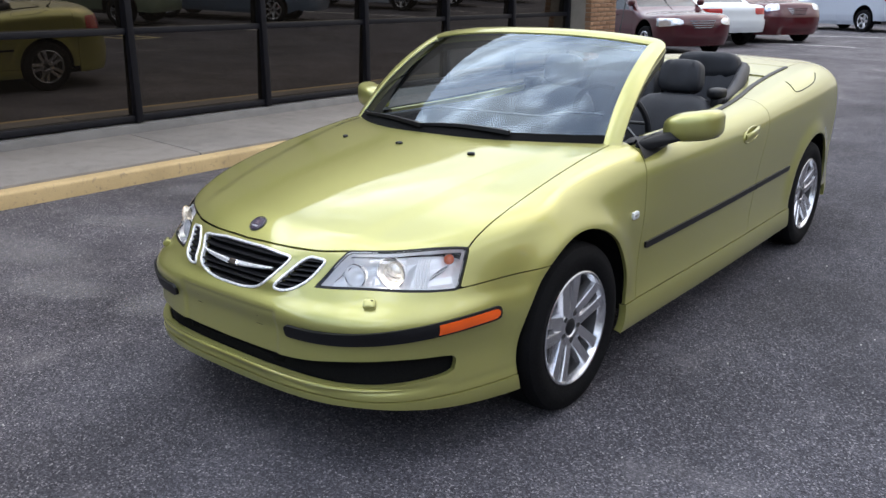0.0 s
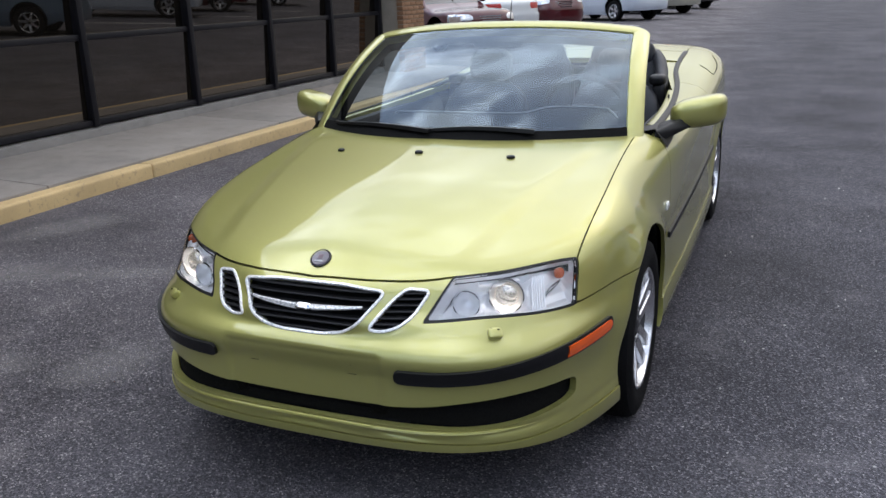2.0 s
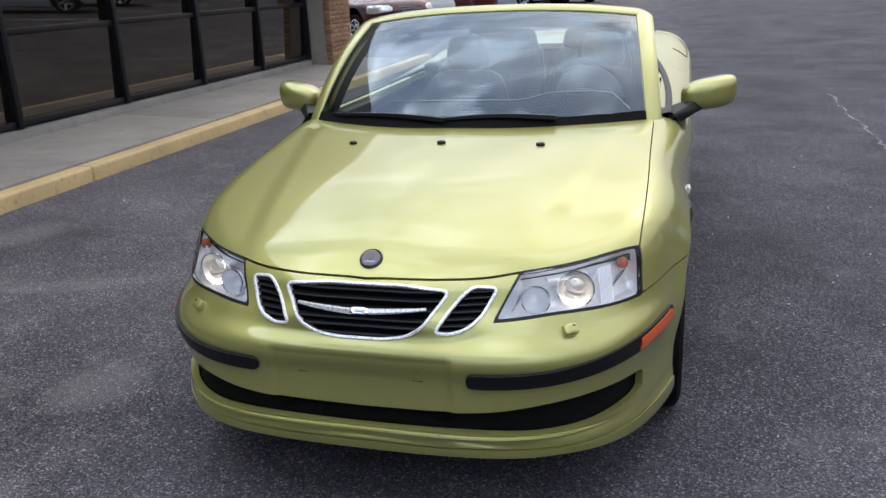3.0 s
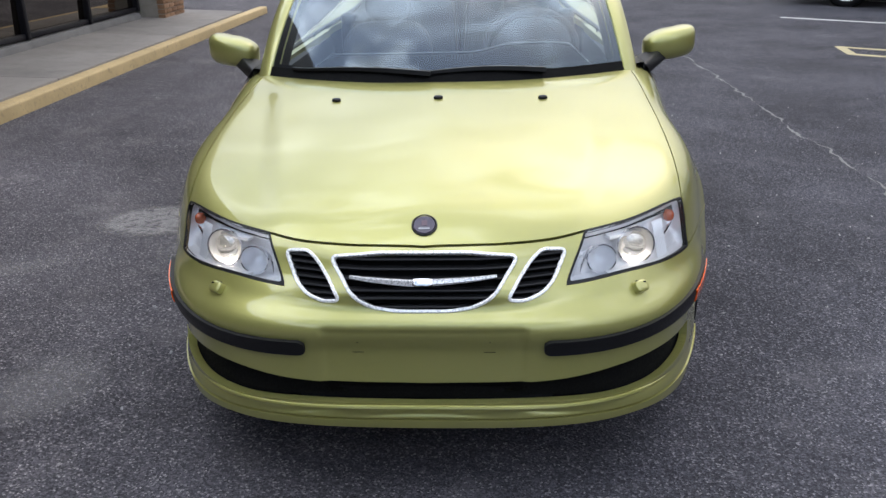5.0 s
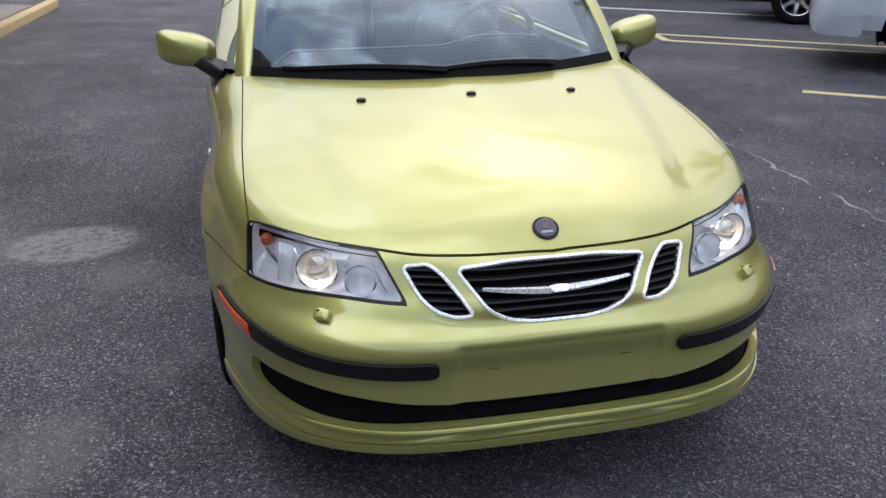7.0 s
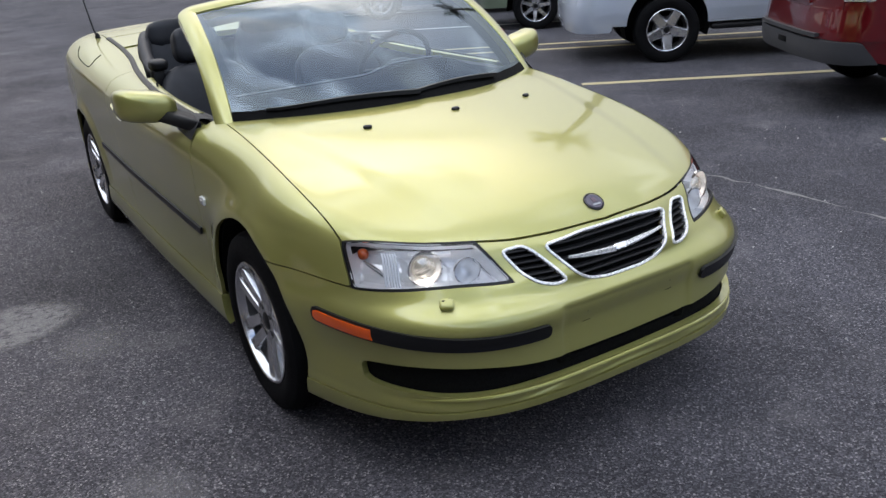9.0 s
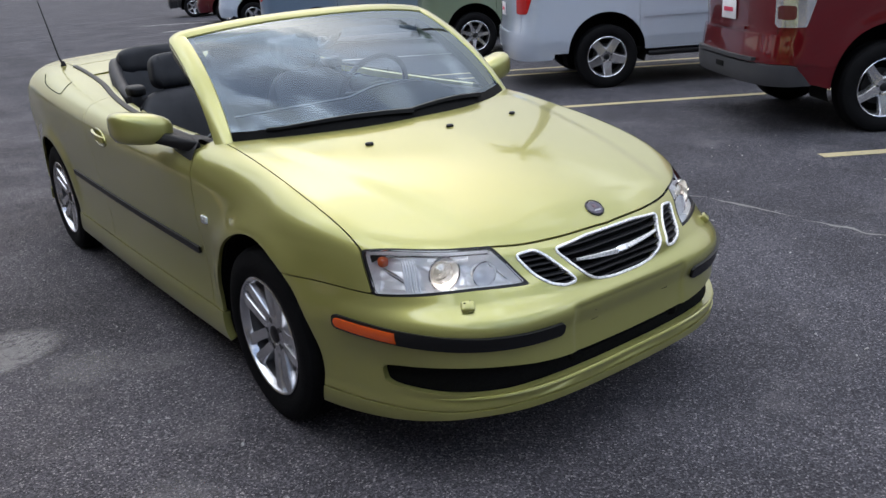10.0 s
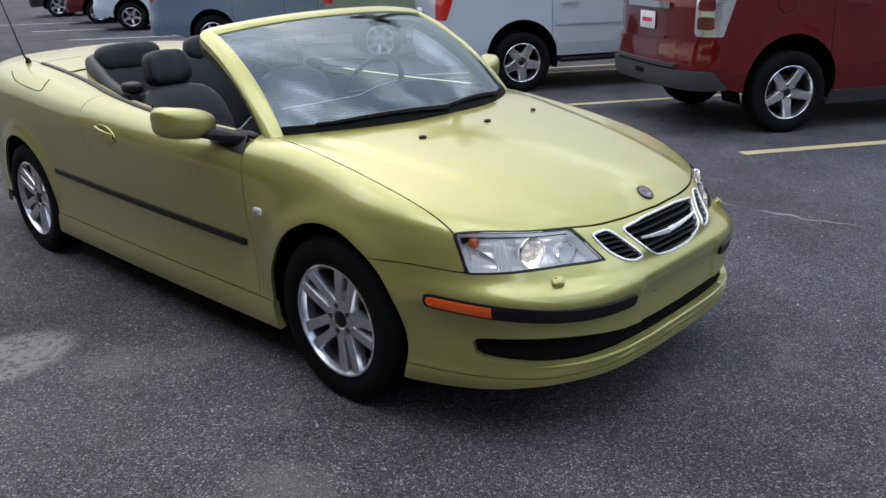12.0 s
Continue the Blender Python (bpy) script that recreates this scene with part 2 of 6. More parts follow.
WHEELBASE, HUB_Z, TYRE_R = 2.675, 0.312, 0.318
ARCH_R, ARCH_Z = 0.357, 0.322


def smooth_curve(xs, ys):
    """Natural cubic through stations, with no break in curvature, for panels that mirror the sky."""
    xs, ys = np.asarray(xs, float), np.asarray(ys, float)
    n, h = len(xs), np.diff(xs)
    A, r = np.eye(n), np.zeros(n)
    for i in range(1, n - 1):
        A[i, i - 1:i + 2] = h[i - 1], 2 * (h[i - 1] + h[i]), h[i]
        r[i] = 6 * ((ys[i + 1] - ys[i]) / h[i] - (ys[i] - ys[i - 1]) / h[i - 1])
    M = np.linalg.solve(A, r)

    def at(x):
        x = np.clip(np.asarray(x, float), xs[0], xs[-1])
        i = np.clip(np.searchsorted(xs, x) - 1, 0, n - 2)
        a, b = (xs[i + 1] - x) / h[i], (x - xs[i]) / h[i]
        return a * ys[i] + b * ys[i + 1] + ((a ** 3 - a) * M[i] + (b ** 3 - b) * M[i + 1]) * h[i] ** 2 / 6
    return at


CREST = smooth_curve([-1.0, -.85, -.758, -.6, -.4, -.04, .2, .5, .9, 1.6, 2.3, 2.9, 3.4, 3.6, 3.8],
                     [.615, .699, .738, .788, .838, .899, .931, .951, .952, .965, 1.01, 1.065, 1.06, 1.02, .90])
FALL = smooth_curve([-1.0, -.5, -.2, .1, .47, 1.0, 3.0, 3.8], [.125, .082, .062, .048, .040, .033, .03, .05])


def crown(x, y):
    """Height of bonnet, waistline and boot; two soft folds run from the grille to the windscreen pillars."""
    fold = spline([-.8, -.51, -.16, .4], [.385, .451, .521, .634], y)
    raised = .0055 * (1 - ease(fold - .045, fold + .035, np.abs(x))) * ease(-.80, -.58, y) * (1 - ease(.15, .45, y))
    return CREST(y) - FALL(y) * (np.abs(x) / .69) ** 1.75 + raised


def half_width(y, z):
    w = spline([.12, .2, .27, .31, .5, .65, .8, .92, 1.05], [.785, .818, .820, .813, .808, .819, .826, .818, .775], z)
    w = w + .012 * np.exp(-((y - 1.35) / .9) ** 2) - .05 * ease(2.6, 3.7, y)
    w = w - .022 * (1 - ease(.36, .50, z)) * (1 - ease(-.6, -.1, y))
    w = w - .055 * ease(.58, .85, z) * (1 - ease(0, .8, y))
    for y0 in (0.0, WHEELBASE):
        r = np.hypot(y - y0, z - ARCH_Z)
        w = w + .020 * np.exp(-((r - ARCH_R) / .06) ** 2) * ease(.24, .45, z)
    return w


def body(x, y, z):
    """Below zero inside the car's skin, above zero outside."""
    x = np.abs(x)
    nose = spline([.10, .16, .2, .3, .45, .53, .567, .59, .62, .70, .76, .9],
                  [-.83, -.875, -.899, -.918, -.912, -.916, -.880, -.861, -.832, -.782, -.752, -.6], z)
    nose = nose - .03 * (1 - ease(.12, .38, x)) * ease(.55, .61, z) * (1 - ease(.66, .76, z))
    nose = nose + .007 * (1 - ease(.235, .262, x)) * ease(.355, .362, z) * (1 - ease(.510, .528, z))
    nose = nose + .009 * np.exp(-((z - .287) / .010) ** 2)
    tail = spline([.1, .3, .6, .8, 1.0, 1.1], [3.60, 3.69, 3.71, 3.68, 3.6, 3.5], z)
    a = half_width(y, z)
    s = ease(.5, .7, z)
    full = 1 - ease(.48, .60, z)
    length, p, q = .804 - .14 * s, 3.30 + .40 * full, 1.85 - .15 * s + .35 * full
    front = np.clip(1 - (y - nose) / length, 0, None)
    back = np.clip(1 - (tail - y) / .6, 0, None)
    side = (((x / a) ** p + front ** q + back ** 2.2) ** (1 / p) - 1) * .75
    top = (z - crown(x, y)) * .95
    k = .04 + .08 * ease(-.5, .2, y)
    h = np.clip(k - np.abs(side - top), 0, None) / k
    return np.maximum(side, top) + h * h * k * .25


def cast(o, d, far=3.0, shape=None):
    """Where rays from inside the car leave its skin."""
    shape = shape or body
    lo, hi = np.zeros(d.shape[:-1]), np.full(d.shape[:-1], far)
    value = lambda t: (lambda p: shape(p[..., 0], p[..., 1], p[..., 2]))(o + d * t[..., None])
    for _ in range(7):
        mid = (lo + hi) / 2
        inside = value(mid) < 0
        lo, hi = np.where(inside, mid, lo), np.where(inside, hi, mid)
    flo, fhi = value(lo), value(hi)
    for _ in range(7):
        mid = np.clip(lo - flo * (hi - lo) / np.where(np.abs(fhi - flo) < 1e-12, 1e-12, fhi - flo), lo, hi)
        f = value(mid)
        inside = f < 0
        fhi, flo = np.where(inside, fhi * .5, f), np.where(inside, f, flo * .5)
        lo, hi = np.where(inside, mid, lo), np.where(inside, hi, mid)
    return o + d * mid[..., None]


def skin_normal(p, shape=None):
    shape = shape or body
    e = 2e-3
    g = np.stack([shape(*(p + e * a).T) - shape(*(p - e * a).T) for a in np.eye(3)], -1)
    return g / (np.linalg.norm(g, axis=-1, keepdims=True) + 1e-12)

# ---- mesh tools ----
def mesh_object(name, V, F, mat, parent=None, label="", N=None, smooth=True):
    me = bpy.data.meshes.new(name)
    me.from_pydata(np.asarray(V, float).tolist(), [], [list(map(int, f)) for f in F])
    me.materials.append(mat)
    me.polygons.foreach_set("use_smooth", [smooth] * len(me.polygons))
    if N is not None:
        me.normals_split_custom_set_from_vertices(np.asarray(N, float).tolist())
    me.update()
    ob = new(name, me)
    if parent:
        ob.parent = parent
    if label:
        ob["label"] = label
    return ob


def part(name, bm, mat, parent, label="", smooth=35):
    """Links a bmesh as one mesh object under a thing or a part."""
    bmesh.ops.recalc_face_normals(bm, faces=bm.faces)
    me = bpy.data.meshes.new(name)
    for f in bm.faces:
        f.smooth = bool(smooth)
    for e in bm.edges:
        e.smooth = not (len(e.link_faces) == 2 and e.calc_face_angle(0) > radians(smooth or 35))
    bm.to_mesh(me)
    bm.free()
    me.materials.append(mat)
    ob = new(name, me)
    if parent:
        ob.parent = parent
    if label:
        ob["label"] = label
    return ob


def empty(name, label, category, m=None, group="", kind=""):
    ob = new(name)
    ob.empty_display_size = 0.1
    if m is not None:
        ob.matrix_world = m
    return tagged(ob, label, category, group, kind)


def box(cx, cy, cz, sx, sy, sz, bevel=0.0, segments=2, m=None):
    bm = bmesh.new()
    bmesh.ops.create_cube(bm, size=1, matrix=Matrix.Diagonal((sx, sy, sz, 1)))
    if bevel:
        bmesh.ops.bevel(bm, geom=bm.edges[:], offset=bevel, segments=segments, profile=0.5, affect="EDGES")
    bmesh.ops.transform(bm, matrix=Matrix.Translation((cx, cy, cz)) @ (m or Matrix()), verts=bm.verts)
    return bm


def merge(a, b):
    """Adds bmesh b to bmesh a."""
    me = bpy.data.meshes.new("tmp")
    b.to_mesh(me)
    b.free()
    a.from_mesh(me)
    bpy.data.meshes.remove(me)
    return a


def lathe(profile, n=48, axis="X"):
    """Turns (radius, height) pairs round an axis."""
    V, Fc = [], []
    for i in range(n):
        a = 2 * math.pi * i / n
        for r, h in profile:
            p = (h, r * math.cos(a), r * math.sin(a)) if axis == "X" else (r * math.cos(a), r * math.sin(a), h)
            V.append(p)
    k = len(profile)
    for i in range(n):
        for j in range(k - 1):
            a, b = i * k + j, ((i + 1) % n) * k + j
            Fc.append((a, b, b + 1, a + 1))
    bm = bmesh.new()
    vs = [bm.verts.new(v) for v in V]
    for f in Fc:
        bm.faces.new([vs[i] for i in f])
    bmesh.ops.remove_doubles(bm, verts=bm.verts, dist=1e-5)
    return bm


def sweep(points, section, closed=False, up=(0, 0, 1), scales=None):
    """Sweeps a closed (across, along up) section along points."""
    P = [Vector(p) for p in points]
    n, bm, rings = len(P), bmesh.new(), []
    for i, p in enumerate(P):
        a, b = (P[(i - 1) % n], P[(i + 1) % n]) if closed else (P[max(i - 1, 0)], P[min(i + 1, n - 1)])
        t = (b - a).normalized()
        u = up[i] if isinstance(up, list) else up
        u = Vector(u)
        s = t.cross(u).normalized()
        u = s.cross(t)
        k = scales[i] if scales else 1
        rings.append([bm.verts.new(p + s * (c * k) + u * (d * k)) for c, d in section])
    m = len(section)
    for i in range(n if closed else n - 1):
        for j in range(m):
            bm.faces.new((rings[i][j], rings[(i + 1) % n][j], rings[(i + 1) % n][(j + 1) % m], rings[i][(j + 1) % m]))
    if not closed:
        bm.faces.new(rings[0][::-1])
        bm.faces.new(rings[-1])
    return bm


def ring_section(r, n=8, flat=1.0):
    return [(r * math.cos(2 * math.pi * i / n), flat * r * math.sin(2 * math.pi * i / n)) for i in range(n)]


def pillow(sx, sy, sz, p=3.5, n=24, k=14):
    """A rounded, cushion-like block."""
    bm = bmesh.new()
    bmesh.ops.create_uvsphere(bm, u_segments=n, v_segments=k, radius=1)
    for v in bm.verts:
        c = v.co
        s = (abs(c.x) ** p + abs(c.y) ** p + abs(c.z) ** p) ** (1 / p)
        v.co = Vector((c.x / s * sx / 2, c.y / s * sy / 2, c.z / s * sz / 2))
    return bm


def moved(bm, m):
    bmesh.ops.transform(bm, matrix=m, verts=bm.verts)
    return bm


def clip(V, T, f):
    """The part of a triangle mesh where f, given at its corners, is above zero, cut exactly along f = 0."""
    inside = f > 0
    c = inside[T].sum(1)
    out, newv, made = [T[c == 3]], [], {}
    V0 = len(V)

    def edge(a, b):
        key = (a, b) if a < b else (b, a)
        if key not in made:
            i, j = key
            t = f[i] / (f[i] - f[j])
            made[key] = V0 + len(newv)
            newv.append(V[i] + t * (V[j] - V[i]))
        return made[key]

    extra = []
    for tri in T[(c == 1) | (c == 2)]:
        s = inside[tri]
        if s.sum() == 1:
            k = int(np.argmax(s))
            a, b, d = tri[k], tri[(k + 1) % 3], tri[(k + 2) % 3]
            extra.append((a, edge(a, b), edge(a, d)))
        else:
            k = int(np.argmin(s))
            a, b, d = tri[k], tri[(k + 1) % 3], tri[(k + 2) % 3]
            e1, e2 = edge(a, b), edge(a, d)
            extra += [(e1, b, d), (e1, d, e2)]
    if extra:
        out.append(np.array(extra))
    T2 = np.concatenate(out) if out else np.zeros((0, 3), int)
    V2 = np.concatenate([V, np.array(newv).reshape(-1, 3)])
    used, T2 = np.unique(T2, return_inverse=True)
    return V2[used], T2.reshape(-1, 3)


def weld(V, T):
    key = np.round(V / 2e-5).astype(np.int64)
    _, first, back = np.unique(key, axis=0, return_index=True, return_inverse=True)
    T = back.reshape(-1)[T]
    T = T[(T[:, 0] != T[:, 1]) & (T[:, 1] != T[:, 2]) & (T[:, 0] != T[:, 2])]
    return V[first], T


def mirrored(V, T):
    return np.concatenate([V, V * (-1, 1, 1)]), np.concatenate([T, T[:, ::-1] + len(V)])


def rim_edges(T):
    e = np.concatenate([T[:, [0, 1]], T[:, [1, 2]], T[:, [2, 0]]])
    key = np.sort(e, 1)
    _, idx, count = np.unique(key, axis=0, return_index=True, return_counts=True)
    return e[idx[count == 1]]


def skin_panel(name, V, T, mat, parent, label="", lift=0.0, depth=0.014, side=0, normals=None):
    """A sheet of the car's skin with turned-in edges. side: 1 left, -1 right, 0 both halves in one."""
    if side == 0:
        V, T = mirrored(V, T)
    elif side < 0:
        V, T = V * (-1, 1, 1), T[:, ::-1]
    V, T = weld(V, T)
    N = (normals or skin_normal)(V)
    V = V + N * lift
    e = rim_edges(T)
    m = len(V)
    a, b = e[:, 0], e[:, 1]
    A, B = V[a], V[b]
    FV = np.concatenate([A, B, A - N[a] * depth, B - N[b] * depth])
    k = len(e)
    i = np.arange(k) + m
    FT = np.stack([i + k, i, i + 2 * k, i + 3 * k], 1)
    across = np.cross(B - A, N[a])
    FN = across / (np.linalg.norm(across, axis=1, keepdims=True) + 1e-12)
    allN = np.concatenate([N, FN, FN, FN, FN])
    faces = [tuple(t) for t in T] + [tuple(t) for t in FT]
    return mesh_object(name, np.concatenate([V, FV]), faces, mat, parent, label, allN)


def grid_tris(nu, nv):
    i, j = np.meshgrid(np.arange(nu - 1), np.arange(nv - 1), indexing="ij")
    a = (i * nv + j).ravel()
    return np.concatenate([np.stack([a, a + nv, a + nv + 1], 1), np.stack([a, a + nv + 1, a + 1], 1)])

# ---- the car park ----
def ground_z(x, y):
    """The asphalt climbs towards the shop front and along the far rows."""
    up = .12 * np.clip((-1.0 - x) / 2.45, 0, 1.0) - .010 * np.clip(x - .95, 0, 8)
    return up + .006 * np.clip(y - 8, 0, 60) * ease(8, 14, y)


def build_ground():
    xs = np.concatenate([[-400, -120, -40, -15], np.linspace(-8, 12, 61), [16, 25, 60, 150, 400]])
    ys = np.concatenate([[-400, -120, -40, -15], np.linspace(-8, 40, 97), [50, 70, 120, 400]])
    X, Y = np.meshgrid(xs, ys, indexing="ij")
    P = np.stack([X, Y, ground_z(X, Y)], -1).reshape(-1, 3)
    return tagged(mesh_object("ground", P, grid_tris(len(xs), len(ys)), ASPHALT), "worn dark grey asphalt of a car park", "asphalt", kind="structure")


build_ground()
WALL_X = -4.72
for i, y in enumerate(np.arange(-16.22, 8.5, 2.95)):
    slab = box((-3.60 - 4.70) / 2, y + 1.475, .165, 1.10, 2.938, .16, .006)
    for v in slab.verts:
        if v.co.z > .2:
            v.co.z += .05 * (-3.60 - v.co.x) / 1.1
    ob = part("pavement_slab", slab, CONCRETE, None)
    tagged(ob, "grey concrete pavement slab with stains", "pavement", "pavement slabs", kind="structure")
    if i % 3:
        continue
    kerb = box(-3.525, y + 4.425 + .9, .105, .15, 8.846, .25, .022, 3)
    tagged(part("kerb", kerb, KERB_YELLOW, None), "yellow painted concrete kerb with scuffed edge", "kerb", "kerb stones", kind="structure")
sillw = bmesh.new()
SILL_YS = np.arange(-14.65, 9.06, .045)
rings = []
for y in SILL_YS:
    n1, n2 = noise.noise((y * 3.1, 0, 1)), noise.noise((y * 11, 5, 2))
    chip = .010 * n1 + .008 * n2 - .03 * max(0, noise.noise((y * 1.7, 9, 4)) - .45)
    rings.append([sillw.verts.new((WALL_X + x, y, z)) for x, z in ((-.09, .19), (.052 + .5 * chip, .19), (.056 + chip, .325 + .5 * chip), (.040 + chip, .362 + .5 * chip), (-.09, .385))])
for A, B in zip(rings, rings[1:]):
    for k in range(4):
        sillw.faces.new((A[k], B[k], B[k + 1], A[k + 1]))
tagged(part("wall_sill", sillw, SILL_CONCRETE, None), "low grey concrete sill under the shop windows", "sill", kind="structure")

shop = empty("shop_front", "dark tinted shop windows in black metal frames", "shop front", kind="structure")
MULL = [9.05 - 1.485 * i for i in range(16)]
for y in MULL:
    part("mullion", box(WALL_X - .03, y, 1.62, .11, .065, 2.48, .006), FRAME_BLACK, shop)
for z in (.415, 1.18, 2.86):
    for a, b in zip(MULL, MULL[1:]):
        part("rail", box(WALL_X - .04, (a + b) / 2, z, .08, a - b - .067, .055, .005), FRAME_BLACK, shop)
for a, b in zip(MULL, MULL[1:]):
    for z0, z1 in ((.44, 1.155), (1.205, 2.835)):
        part("pane", box(WALL_X - .05, (a + b) / 2, (z0 + z1) / 2, .012, a - b - .06, z1 - z0 + .01, m=pose(0, 0, 0, 0, 2.2, -.65)), SHOP_GLASS, shop)
part("fascia", box(WALL_X + .15, -2.6, 3.9, .6, 23.4, 2.0, .02), surface("fascia_bronze", (.10, .075, .055), .5, .2), shop)
part("wall_body", box(WALL_X - 4.3, -2.2, 2.4, 8.3, 23.9, 4.8), surface("shop_wall", (.20, .15, .11), .8), shop)


def paint_line(x, y, length, width=.115, ang=-35.0, mat=LINE_YELLOW, tone="yellow"):
    d = Vector((math.cos(radians(ang)), math.sin(radians(ang)), 0))
    n = Vector((-d.y, d.x, 0))
    V, Fc = [], []
    k = int(length / .25)
    for i in range(k + 1):
        c = Vector((x, y, 0)) + d * (length * i / k)
        for sgn in (-1, 1):
            w = width / 2 * (1 + .10 * noise.noise((c.x * 5, c.y * 5, sgn)))
            p = c + n * (sgn * w)
            V.append((p.x, p.y, float(ground_z(p.x, p.y)) + .005))
    for i in range(k):
        Fc.append((2*i, 2*i+1, 2*i+3, 2*i+2))
    ob = mesh_object("parking_line", V, Fc, mat)
    return tagged(ob, "faded " + tone + " parking line on asphalt", "parking line", "parking lines", kind="structure")


for x, y in ((3.65, -2.85), (3.76, .55), (3.91, 3.74), (4.19, 6.78), (4.27, 7.36), (4.6, 10.5), (5.2, 14.0), (5.8, 17.6), (6.4, 21.4), (7.0, 25.2)):
    paint_line(x, y, 5.2) if y < 10 else paint_line(x, y, 5.2, mat=LINE_WHITE, tone="white")


paint_line(4.17, 6.76, .66, .11, 81.0)


# crack sealed with grit, light worn patch, loose stones
def ribbon(name, pts, widths, mat, lift):
    V, Fc = [], []
    for i, (x, y) in enumerate(pts):
        a, b = pts[max(i - 1, 0)], pts[min(i + 1, len(pts) - 1)]
        d = Vector((b[0] - a[0], b[1] - a[1])).normalized()
        for sgn in (-1, 1):
            px, py = x - d.y * sgn * widths[i], y + d.x * sgn * widths[i]
            V.append((px, py, float(ground_z(px, py)) + lift))
    for i in range(len(pts) - 1):
        Fc.append((2*i, 2*i+1, 2*i+3, 2*i+2))
    return mesh_object(name, V, Fc, mat)


CRACK_GRIT = concrete_mat("crack_grit", (.225, .22, .21))
rnd = random.Random(4)
cy = -3.0
while cy < 7.6:
    run, pts, ws = rnd.uniform(.25, .9), [], []
    k = max(4, int(run / .03))
    for i in range(k):
        y = cy + run * i / (k - 1)
        pts.append((2.36 + .07 * noise.noise((y * 1.7, 3, 0)) + .035 * noise.noise((y * 9, 7, 0)), y))
        ws.append((.007 + .026 * abs(noise.noise((y * 14, 1, 2)))) * math.sin(math.pi * (i + .3) / (k - .4)))
    tagged(ribbon("asphalt_crack", pts, ws, CRACK_GRIT, .003), "pale gritty crack line across the asphalt", "crack", "asphalt cracks", kind="structure")
    cy += run + rnd.uniform(.0, .06)


def worn_patch_mat(name, strength):
    """Pale cement worn through to the asphalt, thinning out towards its edge."""
    m, nt, b = node_mat(name)
    tc, far = nt.nodes.new("ShaderNodeTexCoord"), nt.nodes.new("ShaderNodeVectorMath")
    far.operation = "LENGTH"
    nt.links.new(tc.outputs["Object"], far.inputs[0])
    ragged, grit, fine = noise_tex(nt, 7, 6, 0.65), noise_tex(nt, 120, 3), noise_tex(nt, 240, 2)
    nt.links.new(ramp(nt, fine, (0.3, (.19, .177, .172)), (0.7, (.40, .376, .362))), b.inputs["Base Color"])
    b.inputs["Roughness"].default_value = 0.9
    bump(nt, b, grit, 0.4, 0.003)
    edge = ramp(nt, far.outputs["Value"], (0.70 if strength > .9 else 0.45, (1,) * 3), (0.96, (0,) * 3))
    cover = mix(nt, 1.0, edge, ramp(nt, ragged, (0.30, (0,) * 3), (0.50, (1.0,) * 3)), "MULTIPLY")
    cover = mix(nt, 1.0, cover, ramp(nt, grit, (0.38, (0.25 * strength,) * 3), (0.6, (strength,) * 3)), "MULTIPLY")
    clear, both_mix = nt.nodes.new("ShaderNodeBsdfTransparent"), nt.nodes.new("ShaderNodeMixShader")
    nt.links.new(cover, both_mix.inputs[0])
    nt.links.new(clear.outputs[0], both_mix.inputs[1])
    nt.links.new(b.outputs[0], both_mix.inputs[2])
    nt.links.new(both_mix.outputs[0], nt.nodes["Material Output"].inputs["Surface"])
    return m


WORN_CEMENT, THIN_CEMENT = worn_patch_mat("worn_cement", 1.0), worn_patch_mat("thin_cement_dust", 0.42)


def patch(x, y, rx, ry, turn, mat=THIN_CEMENT):
    n, V = 24, []
    place = pose(x, y, 0, 0, 0, turn) @ Matrix.Diagonal((rx, ry, 1, 1))
    for i in range(n + 1):
        for j in range(n + 1):
            q = Vector((2 * i / n - 1, 2 * j / n - 1, 0))
            w = place @ q
            V.append((q.x, q.y, float(ground_z(w.x, w.y)) + .003))
    ob = mesh_object("asphalt_patch", V, grid_tris(n + 1, n + 1), mat)
    ob.matrix_world = place
    return tagged(ob, "pale worn cement patch in the asphalt", "patch", "worn patches", kind="structure")


patch(-1.53, 1.28, .36, .26, 20, WORN_CEMENT)
for spot in ((-1.25, .90, .24, .18, 60), (-1.87, -.62, .40, .20, 30), (-2.55, -.45, .55, .28, 15),
             (-2.65, .25, .55, .18, 40), (-2.15, .48, .70, .12, 30), (-1.32, -.35, .30, .22, 80), (-3.0, 1.1, .5, .25, 70)):
    patch(*spot)


def stones():
    bm = bmesh.new()
    for _ in range(420):
        x, y = rnd.uniform(-3.2, 4.2), rnd.uniform(-3.0, 4.5)
        if abs(x) < .95 and y > -1.0:
            continue
        r = rnd.uniform(.002, .0055) * (1.5 if rnd.random() < .06 else 1)
        one = bmesh.ops.create_icosphere(bm, subdivisions=1, radius=r, matrix=pose(x, y, float(ground_z(x, y)) + r * .4, rnd.uniform(0, 90), 0, rnd.uniform(0, 360)) @ Matrix.Diagonal((1, 1.4, .7, 1)))
    return tagged(part("loose_stones", bm, concrete_mat("stone_chip", (.42, .41, .39)), None, smooth=0), "scattered pale stone chips on asphalt", "gravel", kind="stuff")


stones()

# brick pier at the end of the shop front
pier = empty("brick_pier", "tan brick pier with pale mortar joints", "pier", kind="structure")
part("mortar", box(-4.78, 9.52, 1.9, .80, .78, 3.6), concrete_mat("mortar", (.30, .27, .23)), pier)


